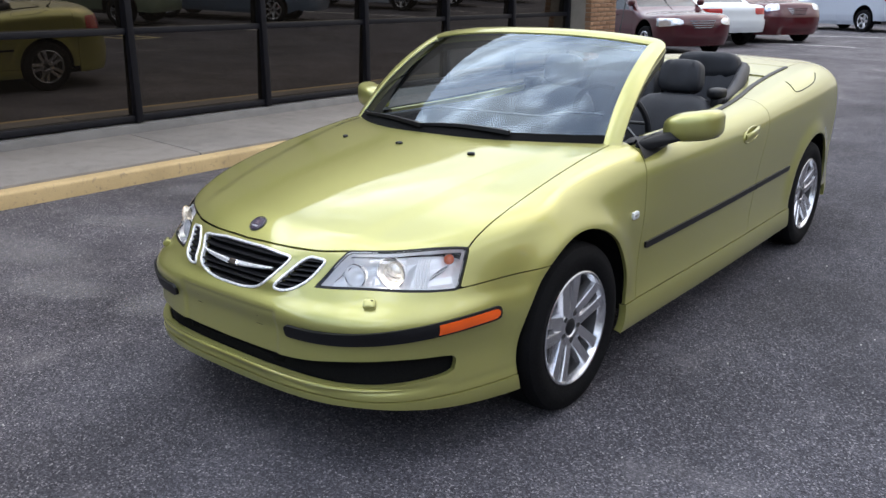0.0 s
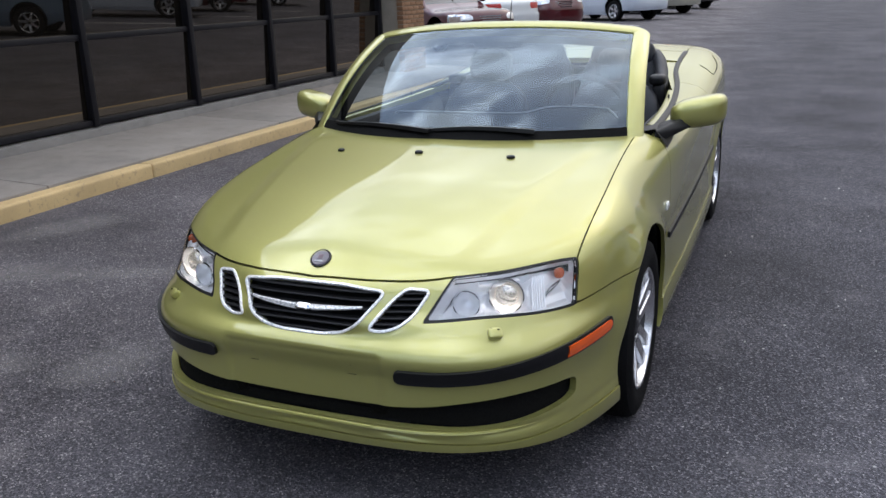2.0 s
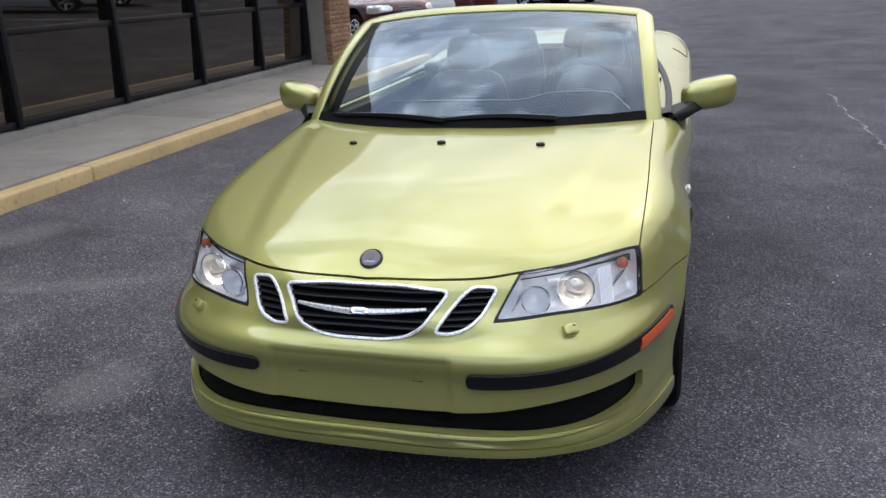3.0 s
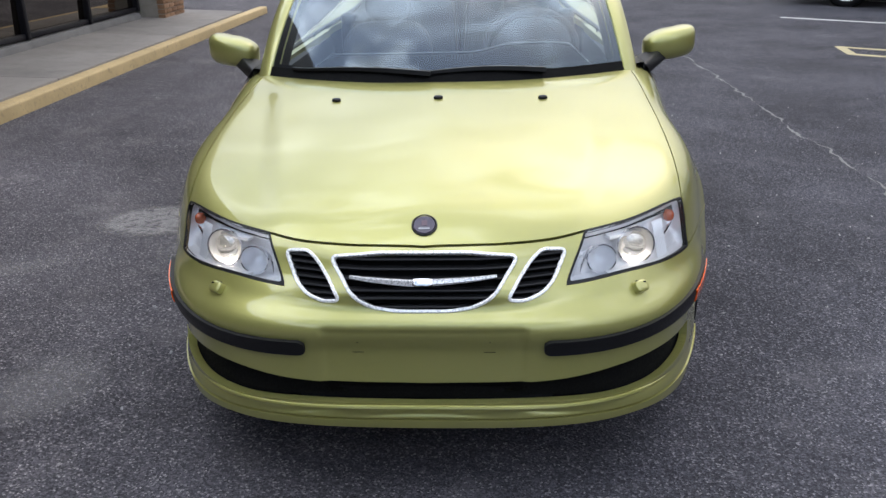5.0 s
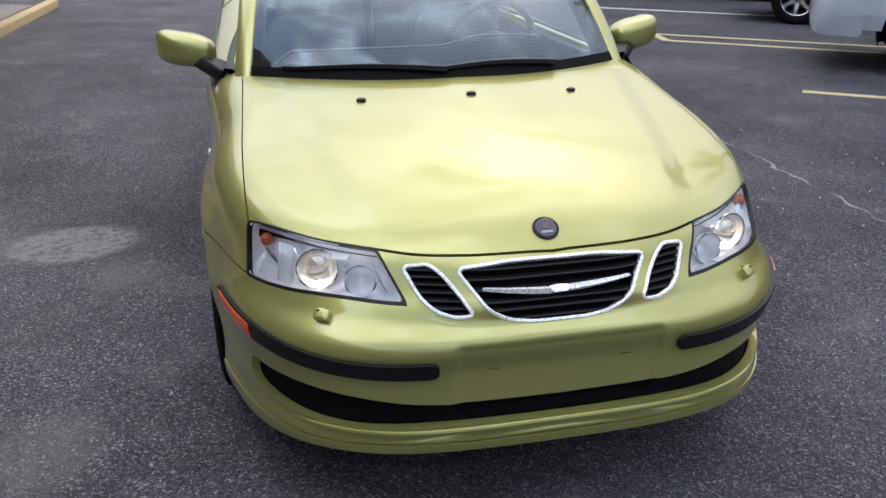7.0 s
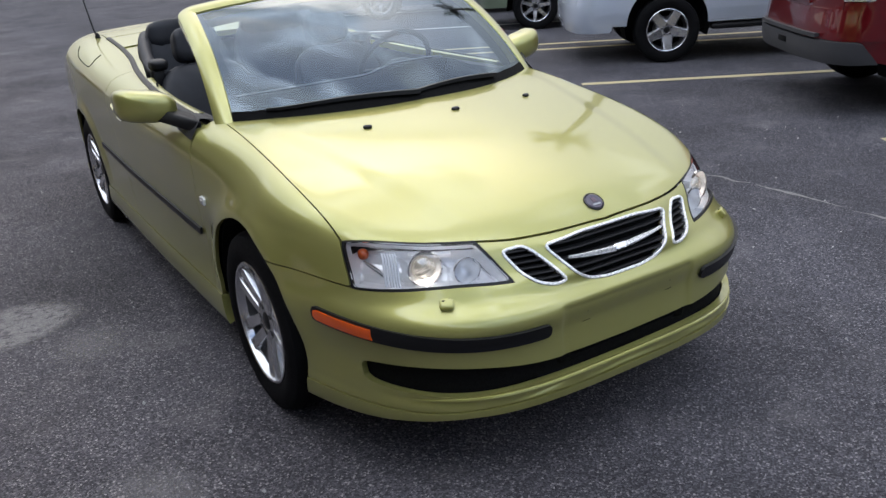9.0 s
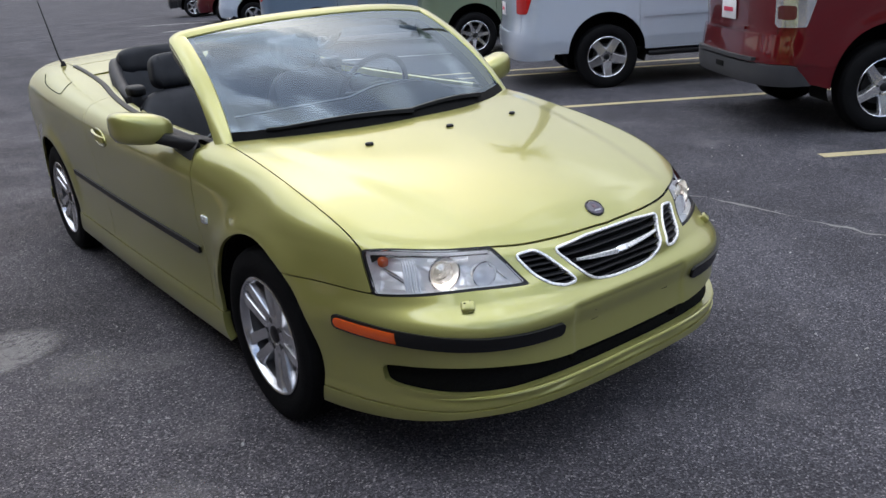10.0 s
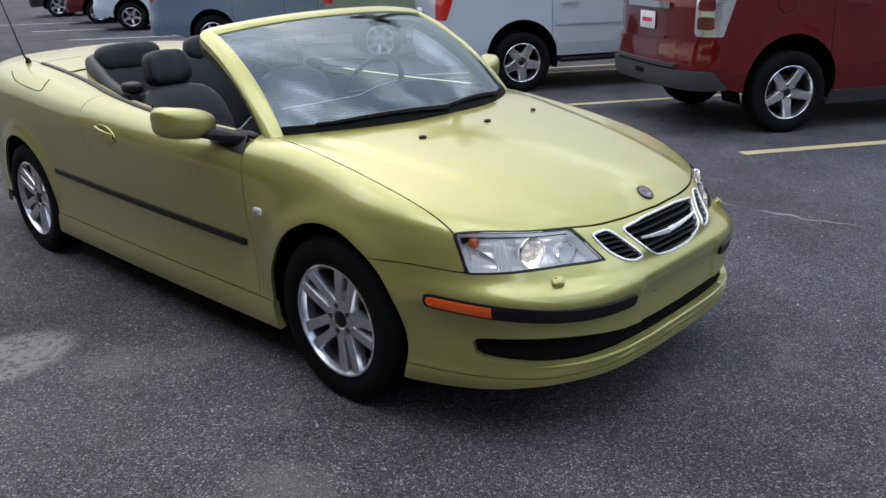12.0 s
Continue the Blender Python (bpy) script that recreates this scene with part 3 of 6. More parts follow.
def brick_mat():
    m, nt, b = node_mat("tan_brick")
    oi = nt.nodes.new("ShaderNodeObjectInfo")
    c = ramp(nt, oi.outputs["Random"], (0, (.20, .105, .055)), (.5, (.27, .15, .08)), (1, (.32, .185, .105)))
    fine = noise_tex(nt, 60, 5)
    c = mix(nt, .6, c, ramp(nt, fine, (.3, (.7,) * 3), (.7, (1.2,) * 3)), "MULTIPLY")
    nt.links.new(c, b.inputs["Base Color"])
    b.inputs["Roughness"].default_value = .85
    bump(nt, b, fine, .4, .003)
    return m


BRICK = brick_mat()
one = part("brick", box(0, 0, 0, .10, .192, .057, .004), BRICK, None)
brick_mesh = one.data
bpy.data.objects.remove(one)
one = part("brick", box(0, 0, 0, .10, .092, .057, .004), BRICK, None)
half_mesh = one.data
bpy.data.objects.remove(one)
for k in range(44):
    z = .30 + .0667 * k
    for j in range(4):
        y = 9.12 + .2 * (j + .5) - (.1 if k % 2 else 0)
        stub = k % 2 and j == 0
        ob = new("brick", half_mesh if stub else brick_mesh)
        ob.parent, ob.matrix_local = pier, pose(-4.415 + .002 * ((k * 7 + j * 3) % 3), y + (.05 if stub else 0), z)
    if k % 2:
        ob = new("brick", half_mesh)
        ob.parent, ob.matrix_local = pier, pose(-4.415, 9.87, z)


# palm that stands over the far rows and shows as a reflection in the bonnet
PALM_GREEN = surface("palm_leaf", (.055, .075, .022), .5, vary=.3)
palm = empty("palm_tree", "tall palm tree with arching green fronds beyond the cars", "tree")
PX, PY, PH = 15.3, 12.9, 11.6
trunk_line = [Vector((PX + .25 * math.sin(t * 1.5), PY + .1 * t, PH * t - .2)) for t in np.linspace(0, 1, 24)]
part("trunk", sweep(trunk_line, ring_section(.17, 14), up=(0, 1, 0), scales=[1.35 - .5 * t + .05 * (i % 2) for i, t in enumerate(np.linspace(0, 1, 24))]), surface("palm_bark", (.16, .13, .10), .9, grain=.5, scale=9), palm, smooth=60)
crown_bm = bmesh.new()
prng = random.Random(11)
for i in range(30):
    a, droop, length = 2 * math.pi * i / 30 * 5.0 + prng.uniform(-.2, .2), prng.uniform(-.2, 1.2), prng.uniform(1.5, 2.1)
    out = Vector((math.cos(a), math.sin(a), 0))
    side = Vector((-out.y, out.x, 0))
    rib = [trunk_line[-1] + out * (length * t) + Vector((0, 0, (1.0 - droop * .5) * length * .5 * t - droop * length * .55 * t * t)) for t in np.linspace(0, 1, 13)]
    for k in range(1, 13):
        for sgn in (-1, 1):
            w = .5 * math.sin(math.pi * (.12 + .8 * k / 13))
            tip = rib[k] + side * (sgn * w) + out * (.25 * w) - Vector((0, 0, w * .5))
            b0, b1 = rib[k - 1], rib[k - 1].lerp(rib[k], .55)
            crown_bm.faces.new([crown_bm.verts.new(q) for q in (b0, tip, b1)])
part("crown", crown_bm, PALM_GREEN, palm, smooth=0)

# ---- the convertible ----
car = empty("convertible_car", "lime yellow two-door convertible with its roof down, parked on asphalt", "car")


def skin_sheet():
    """Half of the car's skin as a fine sheet from nose to tail."""
    fan = np.linspace(0, 90, 120)
    ys = np.linspace(-.15, 3.0, 230)
    rear = np.linspace(90, 180, 50)
    phi = np.radians(np.concatenate([np.linspace(-42, -8, 34), np.linspace(-7, 40, 70), np.linspace(41, 82, 42)]))
    O, D = [], []
    for y0, ang in [(-.15, a) for a in fan[:-1]] + [(y, 90) for y in ys] + [(3.0, a) for a in rear[1:]]:
        O.append((0, y0, .5))
        D.append((math.sin(radians(ang)), -math.cos(radians(ang)), 0))
    O, D = np.array(O)[:, None, :], np.array(D)[:, None, :]
    d = D * np.cos(phi)[None, :, None] + np.array([0, 0, 1.0]) * np.sin(phi)[None, :, None]
    P = cast(np.broadcast_to(O, d.shape), d)
    P[0, :, 0] = P[-1, :, 0] = 0
    return P.reshape(-1, 3), grid_tris(P.shape[0], P.shape[1])


SKIN_V, SKIN_T = skin_sheet()
GAP = 0.0019


def cut(*keep, base=None):
    """The skin where every function of place given is above zero."""
    V, T = base or (SKIN_V, SKIN_T)
    for f in keep:
        V, T = clip(V, T, f(V[:, 0], V[:, 1], V[:, 2]))
    return V, T


# shut lines, as functions of place that grow to one side of each
def bonnet_front(x):
    return spline([0, .2, .346, .402, .55, .69, .75], [-.806, -.791, -.749, -.723, -.630, -.486, -.41], np.abs(x))


def bonnet_rear(x):
    return spline([0, .27, .45, .58, .70], [.150, .175, .270, .375, .475], np.abs(x))


def bonnet_side(y):
    return spline([-.5, -.4, -.2, .07, .47], [.690, .694, .696, .691, .686], y)


lamp_inner = lambda z: .350 + (z - .600) * .52
lamp_outer = lambda z: -.489 - (.708 - z) * .54
f_bonnet = lambda x, y, z: np.minimum(np.minimum(y - bonnet_front(x), bonnet_side(y) - x), (z - .62) * .5)
f_cowl = lambda x, y, z: y - bonnet_rear(x)
f_lamp_row = lambda x, y, z: z - .597
f_wing_line = lambda x, y, z: z - spline([-.56, -.4, -.24, 0], [.593, .604, .607, .607], y)
f_door_front = lambda x, y, z: y - (.452 + .045 * (z - .31) / .56)
f_door_rear = lambda x, y, z: (1.735 + .10 * ease(.55, .95, z) - .05 * (1 - ease(.3, .55, z))) - y
f_sill = lambda x, y, z: z - .296
f_arch = lambda x, y, z: np.minimum(np.hypot(y, z - ARCH_Z), np.hypot(y - WHEELBASE, z - ARCH_Z)) - ARCH_R
f_waist = lambda x, y, z: x - spline([.40, .75, 1.33, 1.8, 2.2, 2.8, 3.0], [.735, .735, .712, .665, .605, .585, .585], y)
f_lip = lambda x, y, z: z - .268 + .012 * ease(.4, .65, x)
f_tail = lambda x, y, z: y - (3.12 + .0 * z)
neg = lambda f: (lambda x, y, z: -f(x, y, z))
inset = lambda f, d=GAP: (lambda x, y, z: f(x, y, z) - d)
either = lambda f, g: (lambda x, y, z: np.maximum(f(x, y, z), g(x, y, z)))
both = lambda f, g: (lambda x, y, z: np.minimum(f(x, y, z), g(x, y, z)))
front_half = lambda x, y, z: .9 - y


def f_intake(x, y, z):
    mid = spline([0, .36, .5, .70], [.3425, .347, .350, .355], x)
    half = spline([0, .36, .5, .62, .70], [.0275, .032, .042, .042, .034], x)
    a, b = half - np.abs(z - mid), (.714 - x) * .8
    k = .02
    return np.minimum(a, b) - np.clip(k - np.abs(a - b), 0, None) ** 2 / (4 * k)


def f_lamp(x, y, z):
    a = np.minimum(z - spline([.3, .36, .5, .70, .8], [.601, .601, .606, .593, .590], x), x - lamp_inner(z))
    b = np.minimum(lamp_outer(z) - y, bonnet_front(x) - y)
    return np.minimum(a, b)


def polygon_field(corners, r):
    """Rounded outline in the front view: above zero inside."""
    c = np.array(corners, float)

    def f(x, y, z):
        d = np.full(np.shape(x), 1e9)
        for (x0, z0), (x1, z1) in zip(c, np.roll(c, -1, 0)):
            nx, nz = -(z1 - z0), (x1 - x0)
            s = math.hypot(nx, nz)
            e = ((x - x0) * nx + (z - z0) * nz) / s
            k = r
            h = np.clip(k - np.abs(d - e), 0, None)
            d = np.minimum(d, e) - h * h / (4 * k)
        return np.where(y < -.3, d, -1)
    return f


GRILLE = [(-.233, .669), (-.172, .591), (-.130, .566), (-.065, .557), (.065, .557), (.130, .566), (.172, .591), (.233, .669), (.11, .681), (-.11, .681)]
SIDE_GRILLE = [(.290, .677), (.263, .657), (.230, .618), (.203, .579), (.243, .575), (.288, .588), (.319, .612), (.351, .671)]
f_grille, f_side_grille = polygon_field(GRILLE, .014), polygon_field(SIDE_GRILLE, .012)

# bumper, with openings for grilles, lamps and air intake
front_bumper = skin_panel("front_bumper", *cut(
    front_half, f_arch, inset(f_lip, GAP), neg(f_intake), neg(f_grille), neg(f_side_grille), inset(neg(f_lamp), .0035),
    inset(neg(f_bonnet), .004), inset(lambda x, y, z: -np.minimum(f_wing_line(x, y, z), y - lamp_outer(z) + .002)),
    lambda x, y, z: .25 - y + 0 * z, lambda x, y, z: -.2 - y), LIME, car, "lime yellow bumper cover with empty number plate area", depth=.022)
lip = skin_panel("front_lip", *cut(front_half, f_arch, inset(neg(f_lip)), lambda x, y, z: -.2 - y, lambda x, y, z: z - spline([0, .42, .55, .63, .76, .85], [.243, .243, .238, .227, .201, .19], x)), LIME, car,
                 "lime yellow chin spoiler", lift=.004, depth=.02)
for s, side in ((1, "left"), (-1, "right")):
    wing = skin_panel("front_wing", *cut(front_half, f_arch, inset(lambda x, y, z: np.where(y < .2, np.minimum(f_wing_line(x, y, z), y - lamp_outer(z) - .004), 1.0)),
                                         inset(neg(f_bonnet)), inset(neg(f_door_front)), inset(f_sill),
                                         lambda x, y, z: x - .60), LIME, car, side=s)
    door = skin_panel("door", *cut(inset(f_door_front), inset(f_door_rear), inset(f_sill), f_arch, f_waist), LIME, car, "lime yellow door panel", side=s)
    quarter = skin_panel("rear_quarter_panel", *cut(inset(neg(f_door_rear)), inset(f_sill), f_arch, f_waist, inset(neg(f_tail))), LIME, car, side=s)
    sill = skin_panel("sill", *cut(inset(neg(f_sill)), f_arch, lambda x, y, z: y - .1, lambda x, y, z: 2.6 - y, lambda x, y, z: z - .185), LIME, car,
                      "lime yellow side sill", side=s, depth=.03, lift=.004)
f_lid = lambda x, y, z: np.minimum(np.minimum(.585 - x, 3.555 - y), z - .85)
f_tail_lamp = lambda x, y, z: np.minimum(np.minimum(x - .46, y - 3.30), .09 - np.abs(z - .84))
rear_bumper = skin_panel("rear_bumper", *cut(inset(f_tail), f_arch, lambda x, y, z: z - .22, neg(f_lid), neg(f_tail_lamp)), LIME, car, depth=.02)
for s in (1, -1):
    skin_panel("tail_lamp", *cut(f_tail_lamp), RED_LENS, car, "red tail lamp", side=s, lift=.002)


def top_sheet(xs, ys):
    """Heights of the skin over a field of places."""
    O = np.stack([xs, ys, np.full_like(xs, .45)], -1)
    D = np.zeros_like(O)
    D[..., 2] = 1
    return cast(O, D, 1.2)


# bonnet
s = np.linspace(-1, 1, 121)[:, None] * np.ones((1, 110))
v = np.linspace(0, 1, 110)[None, :] * np.ones((121, 1))
xb = s * .69
for _ in range(4):
    yb = (bonnet_front(xb) + GAP) * (1 - v) + bonnet_rear(xb) * v
    xb = s * (bonnet_side(yb) - GAP)
P = top_sheet(xb, yb)
bonnet = skin_panel("bonnet", P.reshape(-1, 3), grid_tris(121, 110), LIME, car, "lime yellow bonnet with dried water marks", side=1, depth=.03)

# tonneau cover and boot lid
OPEN_X = lambda y: spline([.2, .6, 1.33, 1.75, 2.0, 2.2, 2.34], [.69, .69, .665, .60, .53, .42, .0], y)
s = np.linspace(-1, 1, 61)[:, None] * np.ones((1, 60))
v = np.linspace(0, 1, 60)[None, :] * np.ones((61, 1))
xt = s * .58
yt = 2.50 * (1 - v) + 2.80 * v - .03 * np.abs(s) ** 2 * (1 - v)
P = top_sheet(xt, yt)
tonneau = skin_panel("tonneau_cover", P.reshape(-1, 3), grid_tris(61, 60), LIME, car, side=1, depth=.03)
yt = 2.81 * (1 - v) + 3.55 * v
P = top_sheet(xt, yt)
boot = skin_panel("boot_lid", P.reshape(-1, 3), grid_tris(61, 60), LIME, car, side=1, depth=.03)
FLANK_IN = lambda y: spline([1.5, 1.75, 2.0, 2.2, 2.35, 2.5], [.690, .636, .588, .552, .512, .465], y)
for s in (1, -1):
    u = np.linspace(0, 1, 70)[:, None] * np.ones((1, 12))
    w = np.linspace(0, 1, 12)[None, :] * np.ones((70, 1))
    yy = 1.55 + u * .918
    outer = spline([.40, .75, 1.33, 1.8, 2.2, 2.8, 3.0], [.735, .735, .712, .665, .605, .585, .585], yy) - .012
    inner = FLANK_IN(yy)
    xx = inner + w * (outer - inner)
    P = top_sheet(xx, yy)
    P[..., 2] -= .006
    flank = skin_panel("tonneau_flank", P.reshape(-1, 3), grid_tris(70, 12)[:, ::-1], LIME, car, side=s, depth=.03)

# dark lining behind the skin, open over the cabin
def lining():
    N = skin_normal(SKIN_V)
    V = SKIN_V - N * .028
    V, T = clip(V, SKIN_T, f_arch(V[:, 0], V[:, 1], V[:, 2]) - .012)
    y, x, z = V[:, 1], V[:, 0], V[:, 2]
    V, T = clip(V, T, np.where((y > .3) & (y < 2.52), np.maximum(x - .69, .88 - z), 1.0))
    V, T = clip(V, T, V[:, 2] - .235)
    V, T = clip(V, T, -.012 - f_lamp(V[:, 0], V[:, 1], V[:, 2]))
    V, T = mirrored(V, T)
    return mesh_object("body_lining", *weld(V, T), DARK, car, "dark lining behind body panels")


lining()
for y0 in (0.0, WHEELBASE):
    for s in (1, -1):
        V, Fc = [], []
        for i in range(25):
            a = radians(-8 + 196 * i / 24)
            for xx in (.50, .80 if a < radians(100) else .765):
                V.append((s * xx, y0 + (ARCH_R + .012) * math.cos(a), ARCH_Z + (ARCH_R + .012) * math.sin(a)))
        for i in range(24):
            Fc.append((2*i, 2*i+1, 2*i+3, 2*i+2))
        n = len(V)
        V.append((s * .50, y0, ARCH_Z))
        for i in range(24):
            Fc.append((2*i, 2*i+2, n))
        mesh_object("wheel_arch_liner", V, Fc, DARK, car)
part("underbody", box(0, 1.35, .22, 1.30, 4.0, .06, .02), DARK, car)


class Chart:
    """Places and normals of the skin over a plane, for quick look-up between grid points."""

    def __init__(self, us, vs, origin, way, far):
        self.us, self.vs = us, vs
        U, V = np.meshgrid(us, vs, indexing="ij")
        O = np.stack([np.broadcast_to(c, U.shape) for c in origin(U, V)], -1).astype(float)
        P = cast(O, np.broadcast_to(np.array(way, float), O.shape), far)
        self.data = np.concatenate([P, skin_normal(P.reshape(-1, 3)).reshape(P.shape)], -1)

    def at(self, u, v):
        i = int(np.clip((u - self.us[0]) / (self.us[1] - self.us[0]), 0, len(self.us) - 2))
        j = int(np.clip((v - self.vs[0]) / (self.vs[1] - self.vs[0]), 0, len(self.vs) - 2))
        a = (u - self.us[i]) / (self.us[1] - self.us[0])
        b = (v - self.vs[j]) / (self.vs[1] - self.vs[0])
        D = self.data
        return (D[i, j] * (1 - a) + D[i + 1, j] * a) * (1 - b) + (D[i, j + 1] * (1 - a) + D[i + 1, j + 1] * a) * b


NOSE_CHART = Chart(np.linspace(-.01, .76, 155), np.linspace(.2, .74, 109), lambda u, v: (u, -.15, v), (0, -1, 0), 1.2)
SIDE_CHART = Chart(np.linspace(.2, 2.9, 181), np.linspace(.2, .93, 100), lambda u, v: (0, u, v), (1, 0, 0), 1.5)
TOP_CHART = Chart(np.linspace(-.01, .80, 120), np.linspace(-.9, 3.62, 300), lambda u, v: (u, v, .45), (0, 0, 1), 1.2)


def front_on(x, z, lift=0.0):
    """A place on the nose, from the front view."""
    d = NOSE_CHART.at(abs(x), z) * np.array([1 if x >= 0 else -1, 1, 1, 1 if x >= 0 else -1, 1, 1])
    n = Vector(d[3:]).normalized()
    return Vector(d[:3]) + n * lift, n


def side_on(y, z, s=1, lift=0.0):
    d = SIDE_CHART.at(y, z) * np.array([s, 1, 1, s, 1, 1])
    n = Vector(d[3:]).normalized()
    return Vector(d[:3]) + n * lift, n


def top_on(x, y, lift=0.0):
    k = 1 if x >= 0 else -1
    d = TOP_CHART.at(abs(x), y) * np.array([k, 1, 1, k, 1, 1])
    n = Vector(d[3:]).normalized()
    return Vector(d[:3]) + n * lift, n


def stand_on(p, n, twist=0.0):
    """A pose at p whose z axis is n."""
    return Matrix.Translation(p) @ n.to_track_quat("Z", "Y").to_matrix().to_4x4() @ pose(0, 0, 0, 0, 0, twist)


# ---- wheels: turned rim, twin spokes, tyre ----
def make_wheel(R, rim, spokes, twin, width, spoke_w, rim_mat, well_mat):
    """Meshes of a wheel whose outer face looks along +x, hub at the origin."""
    w, made = width / 2, []
    t = [(rim - .006, w * .76), (rim + .012, w * .90), (rim + (R - rim) * .45, w * 1.0), (R - .035, w * .97), (R - .012, w * .86), (R - .002, w * .66),
         (R, w * .45), (R, w * .42), (R - .006, w * .41), (R - .006, w * .36), (R, w * .35), (R, 0.0), (R, -w * .6), (R - .02, -w * .9), (rim, -w * .9)]
    made.append(("tyre", lathe(t, 72), RUBBER))
    r = [(rim + .002, w * .80), (rim + .005, w * .90), (rim, w * .93), (rim - .005, w * .90), (rim - .009, w * .80), (rim - .014, w * .62)]
    made.append(("rim", lathe(r, 72), rim_mat))
    # barrel colour carries the shade inside the wheel
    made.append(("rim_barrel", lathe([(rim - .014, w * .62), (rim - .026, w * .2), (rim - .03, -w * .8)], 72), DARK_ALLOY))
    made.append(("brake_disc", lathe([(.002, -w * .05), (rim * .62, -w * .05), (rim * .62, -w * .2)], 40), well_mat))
    # near-black disc added as the deep shade behind the spokes
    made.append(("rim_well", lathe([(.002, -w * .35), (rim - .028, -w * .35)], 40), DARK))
    hub = [(.001, w * .60), (rim * .17, w * .60), (rim * .19, w * .64), (rim * .30, w * .62), (rim * .36, w * .50), (rim * .37, w * .2)]
    made.append(("hub", lathe(hub, 40), rim_mat))
    made.append(("hub_cap", lathe([(.001, w * .665), (rim * .12, w * .66), (rim * .15, w * .62), (rim * .15, w * .58)], 28), BLACK_TRIM))
    for i in range(spokes):
        a = 2 * math.pi * i / spokes + math.pi / 2
        bm = bmesh.new()
        for off in ((-1, 1) if twin else (0,)):
            n = 7
            rings = []
            for k in range(n):
                f = k / (n - 1)
                rr = rim * (.27 + .70 * f)
                lat = off * (spoke_w * .60 + twin * f)
                half = spoke_w * (.50 + .08 * f ** 2) if twin else spoke_w * (.64 - .22 * f + .10 * f ** 4)
                top = w * (.62 + .06 * math.sin(math.pi * f) + .20 * f ** 2)
                ring = []
                for c, h in ((-1.30, -.040), (-1.0, -.006), (-.86, 0), (.86, 0), (1.0, -.006), (1.30, -.040)):
                    c = c if abs(c) < 1.1 or c * off >= 0 or not twin else c * .80
                    ring.append(bm.verts.new((top + h, rr * math.cos(a) - (lat + c * half) * math.sin(a), rr * math.sin(a) + (lat + c * half) * math.cos(a))))
                rings.append(ring)
            for A, B in zip(rings, rings[1:]):
                for j in range(6):
                    bm.faces.new((A[j], A[(j + 1) % 6], B[(j + 1) % 6], B[j]))
        if twin:
            web = []
            for rr, drop in ((.26, 0), (.40, .002), (.47, .010), (.50, .030)):
                rr, top = rim * rr, w * .64 - drop
                web.append([bm.verts.new((top, rr * math.cos(a) - q * math.sin(a), rr * math.sin(a) + q * math.cos(a))) for q in (-spoke_w * .55, spoke_w * .55)])
            for A, B in zip(web, web[1:]):
                bm.faces.new((A[0], A[1], B[1], B[0]))
        made.append(("spoke", bm, rim_mat))
        b = lathe([(.001, w * .635), (.010, w * .645), (.012, w * .56)], 10)
        bmesh.ops.translate(b, verts=b.verts, vec=(0, rim * .245 * math.cos(a + math.pi / spokes), rim * .245 * math.sin(a + math.pi / spokes)))
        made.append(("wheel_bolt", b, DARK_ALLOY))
    kit = []
    for name, bm, mat in made:
        ob = part(name, bm, mat, None)
        kit.append((name, ob.data))
        bpy.data.objects.remove(ob)
    return kit


def place_wheel(kit, parent, m):
    """The rim carries tyre, spokes, hub and bolts."""
    rim = None
    for name, me in sorted(kit, key=lambda k: k[0] != "rim"):
        ob = new("wheel" if name == "rim" else name, me)
        if rim is None:
            rim = ob
            ob.parent, ob.matrix_local = parent, m
            ob["label"] = "alloy wheel with black tyre"
        else:
            ob.parent = rim
    return rim


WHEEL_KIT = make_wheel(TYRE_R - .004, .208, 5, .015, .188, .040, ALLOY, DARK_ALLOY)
for y0 in (0.0, WHEELBASE):
    place_wheel(WHEEL_KIT, car, pose(.728, y0, TYRE_R - .008, 8))
    place_wheel(WHEEL_KIT, car, pose(-.728, y0, TYRE_R - .008, 20) @ pose(0, 0, 0, 0, 0, 180))

# ---- grilles ----
def outline(corners, r, n=7):
    """Corner-rounded closed outline."""
    c, pts = [Vector(p) for p in corners], []
    for i, p in enumerate(c):
        a, b = c[i - 1] - p, c[(i + 1) % len(c)] - p
        rr = min(r, a.length * .45, b.length * .45)
        p0, p1 = p + a.normalized() * rr, p + b.normalized() * rr
        for k in range(n):
            t = k / (n - 1)
            pts.append(p0 * (1 - t) ** 2 + p * 2 * t * (1 - t) + p1 * t ** 2)
        q = c[(i + 1) % len(c)]
        e = q - (q - p).normalized() * min(r, (q - p).length * .45)
        for k in range(1, 6):
            pts.append(p1 + (e - p1) * (k / 6))
    return pts


CHROME_SECTION = [(-.0042, -.010), (-.0044, .001), (-.0026, .0030), (.0026, .0030), (.0044, .001), (.0042, -.010)]


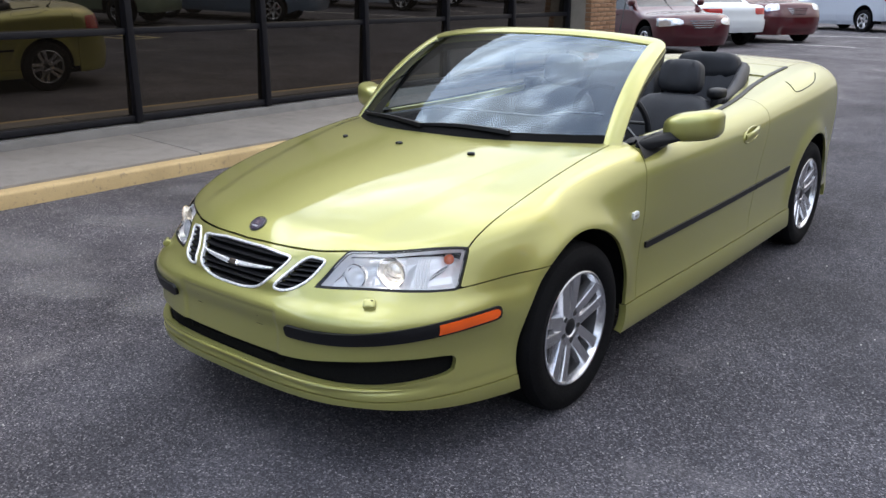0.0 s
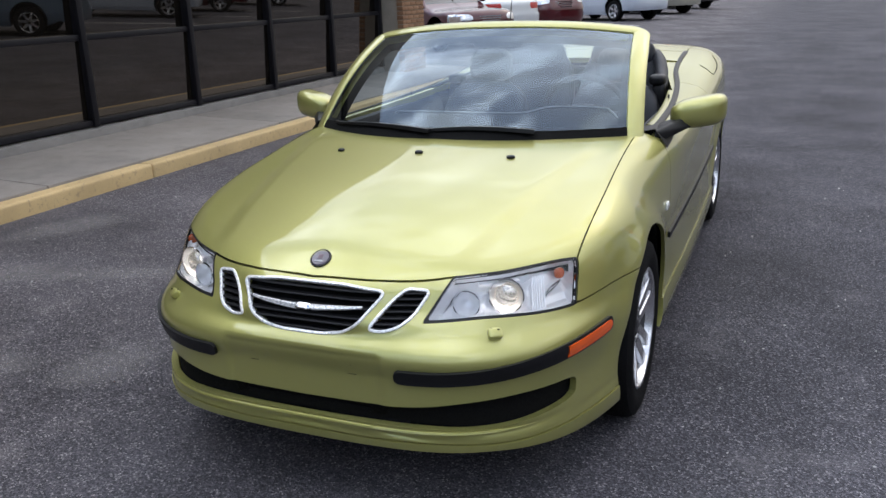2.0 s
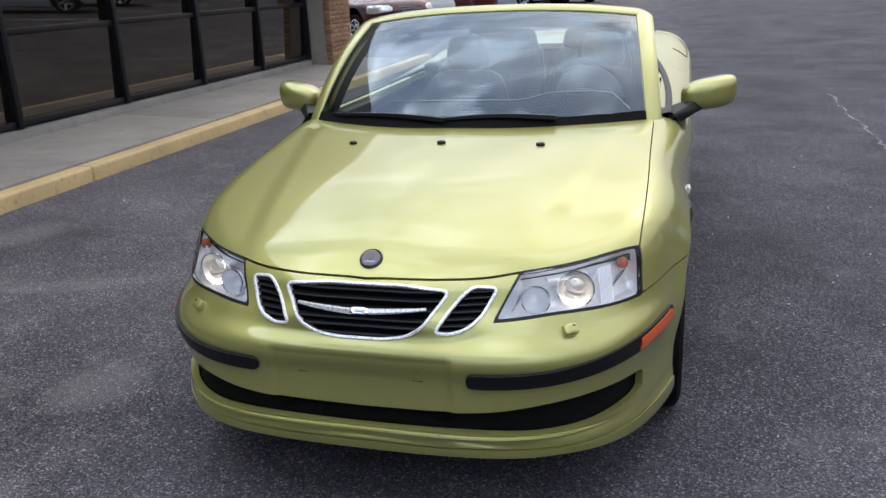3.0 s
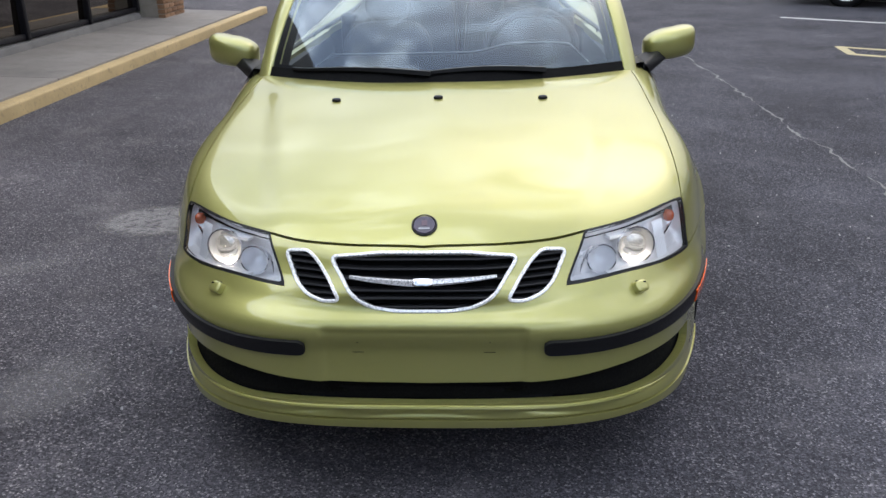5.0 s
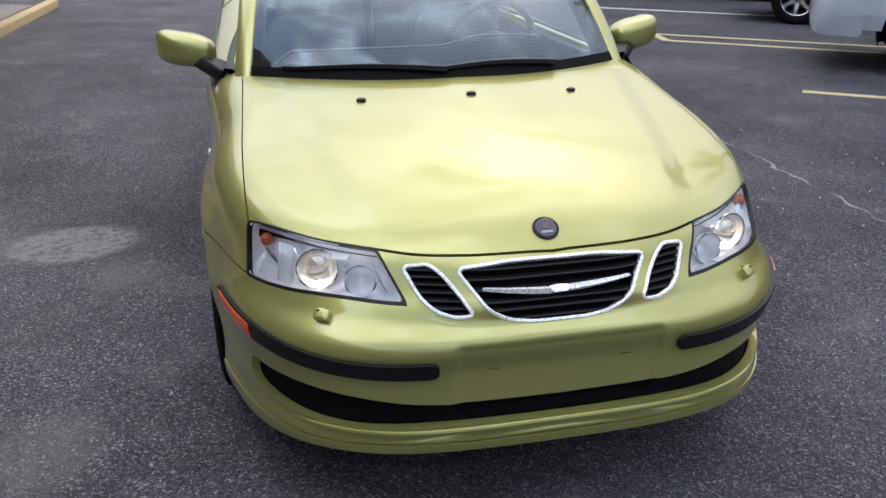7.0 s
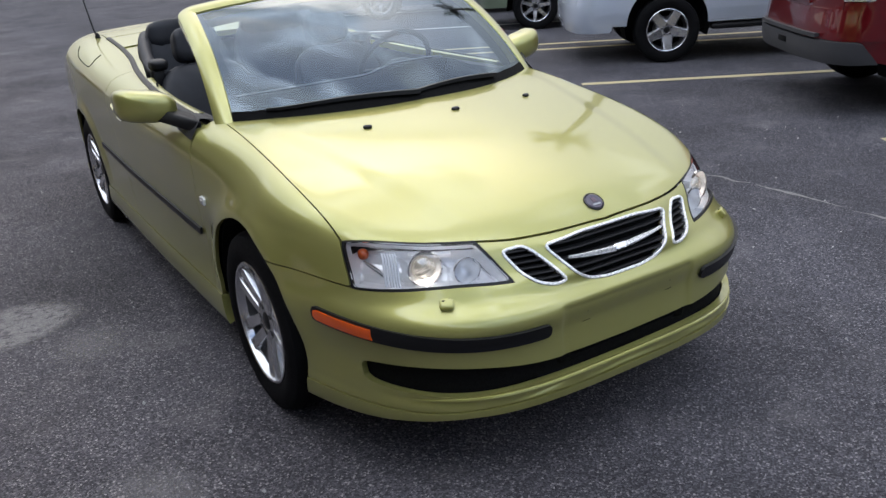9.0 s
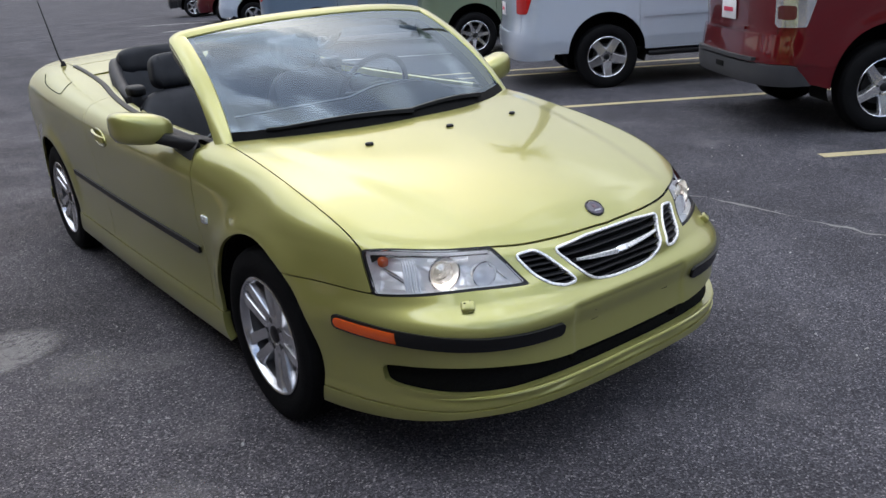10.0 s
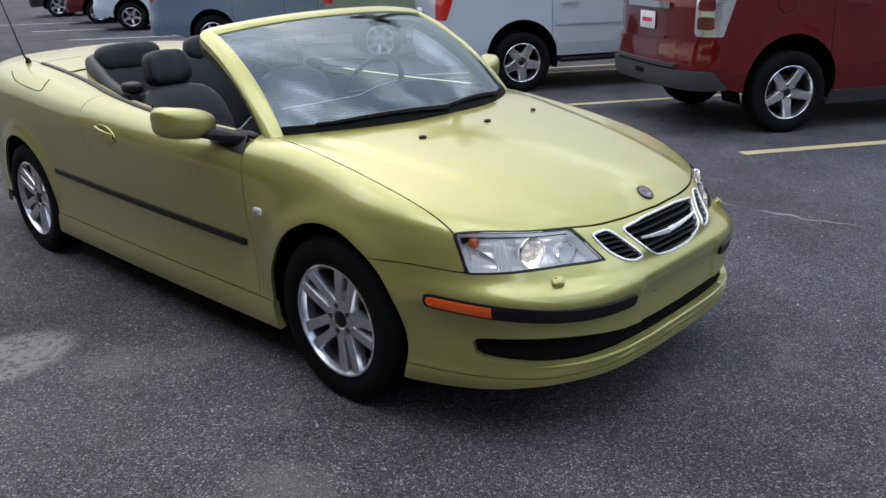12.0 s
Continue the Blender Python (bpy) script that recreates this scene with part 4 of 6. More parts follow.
def grille(corners, r, slats, label):
    pts = outline(corners, r)
    at = [front_on(p.x, p.y, .001) for p in pts]
    frame_ob = part("grille", sweep([a for a, _ in at], CHROME_SECTION, True, [n for _, n in at]), SATIN_CHROME, car, label)
    lo, hi = min(p.y for p in pts), max(p.y for p in pts)
    poly = [(p.x, p.y) for p in pts]
    for k in range(slats):
        z = lo + (hi - lo) * (k + .5) / slats
        xs = []
        for (x0, z0), (x1, z1) in zip(poly, poly[1:] + poly[:1]):
            if (z0 - z) * (z1 - z) < 0:
                xs.append(x0 + (x1 - x0) * (z - z0) / (z1 - z0))
        if len(xs) < 2:
            continue
        x0, x1 = min(xs), max(xs)
        line = [front_on(x0 + (x1 - x0) * i / 10, z, -.010)[0] for i in range(11)]
        part("slat", sweep(line, [(-.010, -.0035), (.008, -.0025), (.010, .001), (.008, .0035), (-.010, .0035)], up=(0, 0, 1)), BLACK_TRIM, frame_ob)
    return frame_ob


main_grille = grille(GRILLE, .022, 6, "black slatted centre grille in a chrome frame")
grille(SIDE_GRILLE, .016, 7, "black slatted side grille in a chrome frame")
grille([(-x, z) for x, z in SIDE_GRILLE[::-1]], .016, 7, "black slatted side grille in a chrome frame")
for s in (1, -1):
    line = [front_on(s * (.020 + .158 * i / 8), .618 + .011 * (i / 8) ** 1.3, .006)[0] for i in range(9)]
    part("chrome_wing", sweep(line, [(-.008, -.007), (.004, -.007), (.008, .0), (.004, .007), (-.008, .007)],
                              scales=[.95 - .50 * (i / 8) ** 1.5 for i in range(9)]), SATIN_CHROME, main_grille)
p, n = front_on(0, .618, .008)
part("wing_badge", moved(pillow(.052, .020, .012, 5), stand_on(p, n)), CHROME, main_grille, "small chrome badge")
# air intake bars
for z in (.328, .352):
    line = [front_on(-.66 + 1.32 * i / 40, z + .006 * abs(-1 + 2 * i / 40) ** 2, -.034)[0] for i in range(41)]
    part("intake_bar", sweep(line, [(-.008, -.006), (.006, -.005), (.006, .005), (-.008, .006)]), DARK, front_bumper)
# bright roll under the intake
line = [front_on(-.655 + 1.31 * i / 60, .304 - .010 * abs(-1 + i / 30) ** 2, .0005)[0] for i in range(61)]
part("intake_lip", sweep(line, ring_section(.0065, 8), scales=[max(.1, min(1, (1 - abs(-1 + i / 30)) * 6)) for i in range(61)]), LIME, front_bumper)

# ---- rub strips, markers, lamps ----
def f_strip(x, y, z):
    mid = spline([.28, .40, .52, .70, .78, .82], [.468, .466, .470, .489, .502, .507], x)
    a, b = .0215 - np.abs(z - mid), np.minimum((x - .292) * .8, (-.43 - y) * .8)
    k = .016
    return np.minimum(a, b) - np.clip(k - np.abs(a - b), 0, None) ** 2 / (4 * k)


f_marker_split = lambda x, y, z: y + .650
for s in (1, -1):
    strip = skin_panel("rub_strip", *cut(f_strip), BLACK_TRIM, front_bumper, "black rubber bumper strip", lift=.010, depth=.016, side=s)
    skin_panel("side_marker", *cut(lambda x, y, z: f_strip(x, y, z) - .0075, inset(f_marker_split, .002)), AMBER, strip, "amber side marker lamp", lift=.0135, depth=.010, side=s)
    lens = skin_panel("headlamp", *cut(inset(f_lamp, .0035)), LENS, car, "clear headlamp with chrome reflectors, lit", lift=-.001, depth=.006, side=s)
    lens.visible_shadow = False
    V, T = cut(inset(f_lamp, .001))
    d = np.clip(f_lamp(V[:, 0], V[:, 1], V[:, 2]) / .024, 0, 1)
    N = skin_normal(V)
    # stepped bowl: side chamber, fluted wall, projector well, inner facets
    deep = .026 + .022 * ease(.610, .585, V[:, 0]) + .012 * np.abs(((V[:, 0] - .36) / .052) % 1 - .5) * (V[:, 0] < .50) + .006 * np.abs(((V[:, 2] + .3 * V[:, 0]) / .030) % 1 - .5) * (V[:, 0] < .50)
    deep = deep + .014 * np.clip((.628 - V[:, 2]) / -.03, 0, 1)
    V = V - N * (.005 + deep * d * (2 - d))[:, None]
    V = V * (s, 1, 1)
    mesh_object("lamp_bowl", V, T if s > 0 else T[:, ::-1], REFLECTOR, lens, "chrome reflector bowl", smooth=False)
    V, T = cut(inset(f_lamp, -.0022), neg(inset(f_lamp, .0035)))
    skin_panel("lamp_seal", V, T, BLACK_TRIM, lens, lift=.0, depth=.012, side=s)
    for x, z, r, name in ((.552, .656, .047, "projector"), (.452, .646, .036, "main_reflector")):
        p, n = front_on(x, z, -.030)
        p = Vector((s * p.x, p.y, p.z))
        ahead = Vector((s * .18, -.97, .08)).normalized()
        dish = lathe([(r, .012), (r * .98, .0), (r * .8, -.016), (r * .45, -.028), (.001, -.032)], 32, "Z")
        part(name, moved(dish, stand_on(p, ahead)), REFLECTOR, lens)
        ring = lathe([(r * 1.08, .010), (r * 1.08, .016), (r, .016), (r, .010)], 32, "Z")
        part("lamp_ring", moved(ring, stand_on(p, ahead)), CHROME, lens)
    p, n = front_on(.552, .656, -.034)
    ball = pillow(.074, .074, .040, 2.0)
    part("projector_lens", moved(ball, stand_on(Vector((s * p.x, p.y, p.z)), Vector((s * .18, -.97, .08)))), LENS_SOLID, lens)
    part("lit_bulb", moved(pillow(.012, .010, .010, 2), Matrix.Translation((s * (p.x - .004), p.y - .010, p.z - .044))), BULB, lens)
    p, n = front_on(.668, .684, -.026)
    part("indicator", moved(pillow(.030, .034, .032, 2.4), Matrix.Translation((s * p.x, p.y, p.z))), DARK_AMBER, lens, "amber indicator bulb cover")
    for k in range(6):
        x = .618 + .0055 * k
        line = [front_on(x - .018 * t, .606 + .085 * t, -.020 + .004 * t)[0] for t in np.linspace(0, 1, 6)]
        part("reflector_flute", sweep([Vector((s * q.x, q.y, q.z)) for q in line], ring_section(.0030, 6)), REFLECTOR, lens)
    for x0, z0, x1, z1, wide in ((.672, .664, .640, .624, .004), (.425, .676, .392, .622, .003)):
        line = [front_on(x0 + (x1 - x0) * t, z0 + (z1 - z0) * t, -.022 - .010 * math.sin(math.pi * t))[0] for t in np.linspace(0, 1, 6)]
        part("reflector_fin", sweep([Vector((s * q.x, q.y, q.z)) for q in line], ring_section(wide, 6, 2.0), scales=[.3, .8, 1, 1, .8, .3]), CHROME, lens)
    for x, z, w in ((.52, .690, .10), (.51, .612, .09)):
        line = [front_on(x - w / 2 + w * t, z, -.024)[0] for t in np.linspace(0, 1, 6)]
        part("bezel_bar", sweep([Vector((s * q.x, q.y, q.z)) for q in line], [(-.012, -.004), (.012, -.004), (.012, .004), (-.012, .004)]), REFLECTOR, lens)
    p, n = front_on(.535, .5665, .006)
    part("headlamp_washer", moved(pillow(.040, .030, .026, 5), stand_on(Vector((s * p.x, p.y, p.z)), Vector((s * n.x, n.y, n.z)))), LIME, front_bumper)
    part("washer_slot", moved(box(0, 0, 0, .026, .006, .003, .001), Matrix.Translation((s * p.x, p.y + .002, p.z + .0135))), DARK, front_bumper)
    for dz, L in ((.0, .030), (.030, .006)):
        p, n = front_on(s * .161, .453 + dz, -.0005)
        part("plate_slot", moved(box(0, 0, 0, L, .003, .002, .001), Matrix.Translation(p)), DARK, front_bumper)
    # side indicator, rub mouldings, handle
    p, n = side_on(.40, .651, s, .003)
    rep = part("side_indicator", moved(pillow(.012, .052, .031, 4.5), Matrix.Translation(p)), surface("clear_plastic", (.75, .76, .74), .2, coat=.8) if s > 0 else bpy.data.materials["clear_plastic"], car, "small clear side indicator")
    p2, _ = side_on(.40, .651, s, .009)
    part("indicator_core", moved(pillow(.006, .026, .010, 4), Matrix.Translation(p2)), surface("grey_core", (.30, .29, .26), .4) if s > 0 else bpy.data.materials["grey_core"], rep)
    f_mould = lambda x, y, z: np.minimum(.0135 - np.abs(z - (.505 + .0185 * (y - .513))), np.minimum(y - .508, 2.262 - y))
    skin_panel("rub_moulding", *cut(f_mould, inset(f_door_rear, .002)), BLACK_TRIM, car, "black side rub moulding", lift=.010, depth=.014, side=s)
    skin_panel("rub_moulding", *cut(f_mould, inset(neg(f_door_rear), .002)), BLACK_TRIM, car, "black side rub moulding", lift=.010, depth=.014, side=s)
    hy, hz = 1.555, .815
    loop = [side_on(hy + .098 * math.cos(a) , hz + .034 * math.sin(a) + .010 * math.cos(a), s, .001) for a in np.linspace(0, 2 * math.pi, 41)[:-1]]
    handle = part("door_handle", sweep([q for q, _ in loop], ring_section(.0045, 6), True, [m for _, m in loop]), LIME, car, "lime yellow pull handle in an oval recess")
    grip = [side_on(hy + .086 * t, hz + .007 + .010 * t, s, .004 + .014 * (1 - t * t))[0] for t in np.linspace(-1, 1, 13)]
    part("grip", sweep(grip, [(-.006, -.013), (.005, -.013), (.008, -.006), (.008, .006), (.005, .013), (-.006, .013)]), LIME, handle)
    disc = bmesh.new()
    ring = [disc.verts.new(side_on(hy + .092 * math.cos(a), hz + .029 * math.sin(a) + .009 * math.cos(a), s, .0012)[0]) for a in np.linspace(0, 2 * math.pi, 41)[:-1]]
    disc.faces.new(ring)
    part("recess", disc, LIME, handle)
    # waist seal from the mirror to the boot
    ys = np.linspace(.56, 2.78, 50)
    xs = spline([.40, .75, 1.33, 1.8, 2.2, 2.8, 3.0], [.735, .735, .712, .665, .605, .585, .585], ys)
    seal = [top_on(x - .004, y, .002) for x, y in zip(xs, ys)]
    part("waist_seal", sweep([Vector((s * q.x, q.y, q.z)) for q, _ in seal], [(-.013, -.012), (-.013, .003), (-.008, .006), (.008, .006), (.013, .003), (.013, -.012)],
                             up=[Vector((s * m.x, m.y, m.z)) for _, m in seal]), BLACK_TRIM, car, "black rubber waist seal")

    ys = np.linspace(.66, 1.60, 30)
    xs = spline([.40, .75, 1.33, 1.8, 2.2, 2.8, 3.0], [.735, .735, .712, .665, .605, .585, .585], ys)
    cap = [top_on(x - .031, y, -.004)[0] for x, y in zip(xs, ys)]
    door_cap = part("door_cap", sweep([Vector((s * q.x, q.y, q.z)) for q in cap], [(-.017, -.03), (-.017, .002), (-.012, .005), (.012, .005), (.017, .002), (.017, -.03)]), LIME, car, "lime yellow inner edge of the door")
    part("lock_pin", moved(lathe([(.001, .022), (.004, .021), (.0045, .0), (.0045, -.01)], 12, "Z"), Matrix.Translation((s * cap[22].x, cap[22].y, cap[22].z))), BLACK_TRIM, door_cap)

# bonnet badge and washer jets
p, n = top_on(0, -.757, .0)
em = part("bonnet_badge", moved(lathe([(.001, .0055), (.026, .005), (.028, .003)], 40, "Z"), stand_on(p, n)), surface("badge_dark", (.05, .035, .06), .25, coat=.8), car, "dark round badge with a silver rim")
part("badge_rim", moved(lathe([(.0285, .004), (.030, .0058), (.032, .004), (.0325, 0)], 40, "Z"), stand_on(p, n)), DARK_ALLOY, em)
part("badge_motif", moved(box(0, .004, .0058, .014, .016, .001), stand_on(p, n)), surface("badge_motif", (.13, .08, .10), .3), em)
part("badge_motif", moved(box(0, -.013, .0058, .028, .006, .001), stand_on(p, n)), surface("badge_bar", (.35, .35, .37), .3), em)
for x, y in ((0, -.041), (.336, -.010), (-.336, -.010)):
    p, n = top_on(x, y, .003)
    part("washer_jet", moved(pillow(.030, .020, .013, 3), stand_on(p, n)), BLACK_TRIM, bonnet, "black washer jet")

# ---- windscreen ----
def screen(u, v):
    u = np.clip(u, -1.2, 1.2)
    au = np.abs(u)
    b = Vector((.705 * u, .130 + .345 * au ** 2.2, .925 - .012 * u * u))
    t = Vector((.632 * u, .885 + .098 * au ** 2.4, 1.310 - .048 * au ** 2.4))
    p = b.lerp(t, float(v))
    w = 4 * v * (1 - v)
    return p + Vector((0, -.035 * w, .030 * w))


def screen_normal(u, v):
    a, b = screen(u + .01, v) - screen(u - .01, v), screen(u, v + .01) - screen(u, v - .01)
    return a.cross(b).normalized()


def screen_patch(u0, u1, v0, v1, nu, nv, lift):
    bm = bmesh.new()
    g = [[bm.verts.new(screen(u, v) + screen_normal(u, v) * lift) for v in np.linspace(v0, v1, nv)] for u in np.linspace(u0, u1, nu)]
    for i in range(nu - 1):
        for j in range(nv - 1):
            bm.faces.new((g[i][j], g[i + 1][j], g[i + 1][j + 1], g[i][j + 1]))
    return bm


edge = [(-.965, v) for v in np.linspace(-.06, .91, 18)]
edge += [(-.965 + .055 * (1 - math.cos(a)), .915 + .053 * math.sin(a)) for a in np.linspace(.2, math.pi / 2, 6)]
edge += [(u, .968) for u in np.linspace(-.87, .87, 24)]
edge += [(-u, v) for u, v in edge[:24][::-1]]
up = [screen_normal(u, v) for u, v in edge]
pillar = [(-.036, -.030), (-.040, -.008), (-.034, .010), (-.018, .017), (.018, .017), (.034, .010), (.040, -.008), (.036, -.030)]
frame_path = [screen(u, v) for u, v in edge]
windscreen_frame = part("windscreen_frame", sweep(frame_path, pillar, False, up), LIME, car, "lime yellow windscreen frame")
glass = part("windscreen", screen_patch(-.94, .94, .040, .955, 41, 24, .006), GLASS, car, "clear laminated windscreen reflecting clouds")
glass.visible_shadow = False
for u0, u1, v0, v1 in ((-.935, -.885, .0, .95), (.885, .935, .0, .95), (-.9, .9, .905, .95), (-.9, .9, .03, .070)):
    part("screen_border", screen_patch(u0, u1, v0, v1, 30, 16, .003), BLACK_TRIM, glass, "black printed glass border")
inner = [screen(u, v) - screen_normal(u, v) * .045 for u, v in edge]
part("pillar_trim", sweep(inner, [(-.040, -.02), (-.040, .018), (.036, .018), (.036, -.02)], False, up), BLACK_TRIM, windscreen_frame)
# cowl and wipers
part("screen_foot", screen_patch(-.95, .95, -.03, .044, 41, 6, .007), DARK, car, "black strip at the foot of the windscreen")
bm = bmesh.new()
g = [[bm.verts.new(top_on(x, float(bonnet_rear(x)) + d, -.012 - .1 * d)[0]) for d in (-.012, .03, .09)] for x in np.linspace(-.70, .70, 41)]
for A, B in zip(g, g[1:]):
    for j in range(2):
        bm.faces.new((A[j], B[j], B[j + 1], A[j + 1]))
part("cowl_panel", bm, BLACK_TRIM, car, "black plastic cowl under the windscreen")
for a0, a1 in ((.50, -.12), (-.05, -.78)):
    pts = []
    for t in np.linspace(0, 1, 14):
        u = a0 + (a1 - a0) * t
        pts.append(screen(u, .030 + .022 * math.sin(math.pi * min(1, t * 1.1)) + .012 * t) + screen_normal(u, .1) * (.018 - .006 * t))
    w = part("wiper", sweep(pts, [(-.010, -.006), (-.008, .006), (.008, .006), (.010, -.006)], scales=[1.25 - .5 * t for t in np.linspace(0, 1, 14)]), BLACK_TRIM, car, "black windscreen wiper at rest")
    blade = [q - Vector((0, 0, .010)) + Vector((0, .004, 0)) for q in pts[3:]]
    part("wiper_blade", sweep(blade, [(-.004, -.008), (-.003, .008), (.003, .008), (.004, -.008)]), RUBBER, w)
# mirror inside
part("rear_view_mirror", moved(pillow(.24, .03, .062, 4), Matrix.Translation((0, .86, 1.235))), BLACK_TRIM, car, "black rear view mirror")

# ---- door mirrors ----
for s in (1, -1):
    bm = bmesh.new()
    bmesh.ops.create_uvsphere(bm, u_segments=36, v_segments=24, radius=1)
    for v in bm.verts:
        c = v.co
        k = (abs(c.x) ** 3.6 + abs(c.y) ** 2.6 + abs(c.z) ** 3.6) ** (1 / 3.3)
        c = c / k
        taper = 1 - (.34 if c.z > 0 else .10) * max(0, -c.x) ** 1.6
        back = min(c.y, .42)
        flat = c.z if c.z < 0 else c.z * (.92 + .08 * abs(c.x))
        v.co = Vector((s * (.889 + (.100 if c.x > 0 else .112) * c.x), .735 + .080 * back + .035 * max(0, c.x) - .02 * max(0, -c.x), .963 + .063 * flat * taper + .012 * c.x))
    shell = part("door_mirror", bm, LIME, car, "lime yellow door mirror on a black foot", smooth=50)
    part("mirror_glass", moved(pillow(.165, .006, .095, 4), Matrix.Translation((s * .900, .774, .955))), MIRROR, shell)
    foot = bmesh.new()
    corners = ((.750, .500, .862), (.748, .505, .912), (.744, .66, .882), (.742, .65, .926), (.825, .672, .912), (.825, .742, .916), (.845, .680, .948), (.845, .745, .950), (.885, .70, .915), (.885, .74, .92))
    bmesh.ops.convex_hull(foot, input=[foot.verts.new((s * x, y, z)) for x, y, z in corners])
    bmesh.ops.bevel(foot, geom=foot.edges[:], offset=.006, segments=2, profile=.5, affect="EDGES")
    part("mirror_foot", foot, BLACK_TRIM, shell, smooth=60)
    sail = bmesh.new()
    low = [side_on(y, z, 1, .006)[0] for y, z in ((.494, .850), (.56, .858), (.64, .868), (.73, .880))]
    high = [(.748, .515, .922), (.742, .58, .926), (.738, .66, .920), (.738, .76, .912)]
    A = [sail.verts.new((s * q.x, q.y, q.z)) for q in low]
    B = [sail.verts.new((s * x, y, z)) for x, y, z in high]
    D = [sail.verts.new((s * (x - .05), y, z - .01)) for x, y, z in high]
    for k in range(3):
        sail.faces.new((A[k], A[k + 1], B[k + 1], B[k]))
        sail.faces.new((B[k], B[k + 1], D[k + 1], D[k]))
    part("mirror_sail", sail, BLACK_TRIM, shell, smooth=80)
# aerial
p, n = top_on(-.62, 2.88)
aer = part("aerial", sweep([p, p + Vector((-.01, .03, .05)), p + Vector((-.03, .20, .42))], ring_section(.0035, 8), scales=[2.2, 1.5, .7]), BLACK_TRIM, car, "black whip aerial")
part("aerial_foot", moved(lathe([(.001, .030), (.008, .028), (.016, .004), (.018, -.006)], 20, "Z"), stand_on(p, n)), BLACK_TRIM, aer)

# tank flap outline on the right rear
flap_corners = [(-.738, 2.827), (-.770, 2.727), (-.787, 2.616), (-.793, 2.43), (-.790, 2.348), (-.776, 2.334), (-.745, 2.362), (-.711, 2.390)]
flap_t = np.linspace(0, 7, 40)
for s in (1, -1):
    flap = [top_on(-s * float(spline(range(8), [c[0] for c in flap_corners], t)), float(spline(range(8), [c[1] for c in flap_corners], t)), .0004)[0] for t in flap_t]
    part("tank_flap_gap", sweep(flap, ring_section(.0025, 6)), DARK, car)

# ---- cabin ----
floor_pan = part("cabin_floor", box(0, 1.45, .30, 1.36, 2.1, .04), DARK, car)
part("cabin_wall", box(0, 2.51, .66, 1.1, .03, .64, .01), DARK, car)
for s in (1, -1):
    panel = box(s * .675, 1.20, .62, .05, 1.42, .56, .02)
    part("door_lining", panel, LEATHER, car, "black door lining")
    part("armrest", moved(pillow(.07, .5, .06, 4), Matrix.Translation((s * .645, 1.25, .70))), LEATHER, car)
    skirt = bmesh.new()
    rows = []
    for y in np.linspace(1.50, 2.40, 24):
        x = float(FLANK_IN(y)) + .004
        q, _ = top_on(x, y, -.016)
        rows.append([skirt.verts.new((s * x, y, q.z)), skirt.verts.new((s * (x + .01), y, q.z - .12)), skirt.verts.new((s * (x + .02), y, .40))])
    for a, b in zip(rows, rows[1:]):
        for k in range(2):
            skirt.faces.new((a[k], b[k], b[k + 1], a[k + 1]))
    part("side_lining", skirt, LEATHER, car, "black rear side lining", smooth=80)
    rim_line = []
    for y in np.linspace(1.80, 2.44, 18):
        q, _ = top_on(float(FLANK_IN(y)), y, -.03)
        rim_line.append(Vector((s * (q.x - .032), y, q.z + .055 * float(ease(1.95, 2.35, np.array(y))))))
    rim_line += [Vector((s * (.435 - .05 * k), 2.455, rim_line[17].z + .012 * k - .004 * k * k)) for k in range(0, 5)]
    part("seat_surround", sweep(rim_line, ring_section(.036, 12, 1.35), scales=[.4, .6, .8, .9] + [1.0] * 19), LEATHER, car, "padded black rim round the rear seats", smooth=80)
dash = bmesh.new()
sec = [(.42, .80), (.36, .905), (.50, .925), (.72, .945), (.84, .935), (.90, .89), (.88, .72), (.80, .50)]
xs = np.linspace(-.645, .645, 29)
rows = []
for x in xs:
    hood = .035 * math.exp(-((x - .36) / .20) ** 4)
    rows.append([dash.verts.new((x, y + .05 * (x / .69) ** 2 * (y < .6), z - .02 - .10 * max(0, abs(x) - .50) / .145 + (hood if .6 < y < .87 else 0))) for y, z in sec])
for A, B in zip(rows, rows[1:]):
    for j in range(len(sec) - 1):
        dash.faces.new((A[j], B[j], B[j + 1], A[j + 1]))
board = part("dashboard", dash, surface("matt_dash", (.010, .010, .012), .9, spec=.05), car, "black moulded dashboard", smooth=60)
# pale strip stands in for light caught along the dashboard's rear edge
brow = [Vector((x, .842, .922 - .10 * max(0, abs(x) - .50) / .145 + .035 * math.exp(-((x - .36) / .20) ** 4))) for x in np.linspace(-.60, .60, 49)]
part("dash_edge", sweep(brow, ring_section(.0035, 6)), surface("edge_highlight_grey", (.34, .35, .36), .45), board, "thin grey strip painted as the lit edge of the dashboard top")
hub = Vector((.36, 1.03, .905))
tilt = stand_on(hub, Vector((0, .90, .42)).normalized())
rim_pts = [tilt @ Vector((.185 * math.cos(a), .185 * math.sin(a), 0)) for a in np.linspace(0, 2 * math.pi, 49)[:-1]]
wheel_ob = part("steering_wheel", sweep(rim_pts, ring_section(.014, 8), True, tilt.to_3x3() @ Vector((0, 0, 1))), LEATHER, car, "black three-spoke steering wheel")
part("wheel_boss", moved(pillow(.15, .12, .05, 3), tilt @ Matrix.Translation((0, 0, -.03))), BLACK_TRIM, wheel_ob)
for a in (0, 180, 270):
    d = tilt.to_3x3() @ Vector((math.cos(radians(a)), math.sin(radians(a)), 0))
    part("wheel_spoke", sweep([hub + d * .05 - Vector((0, .02, 0)), hub + d * .18], ring_section(.016, 8, .5)), BLACK_TRIM, wheel_ob)
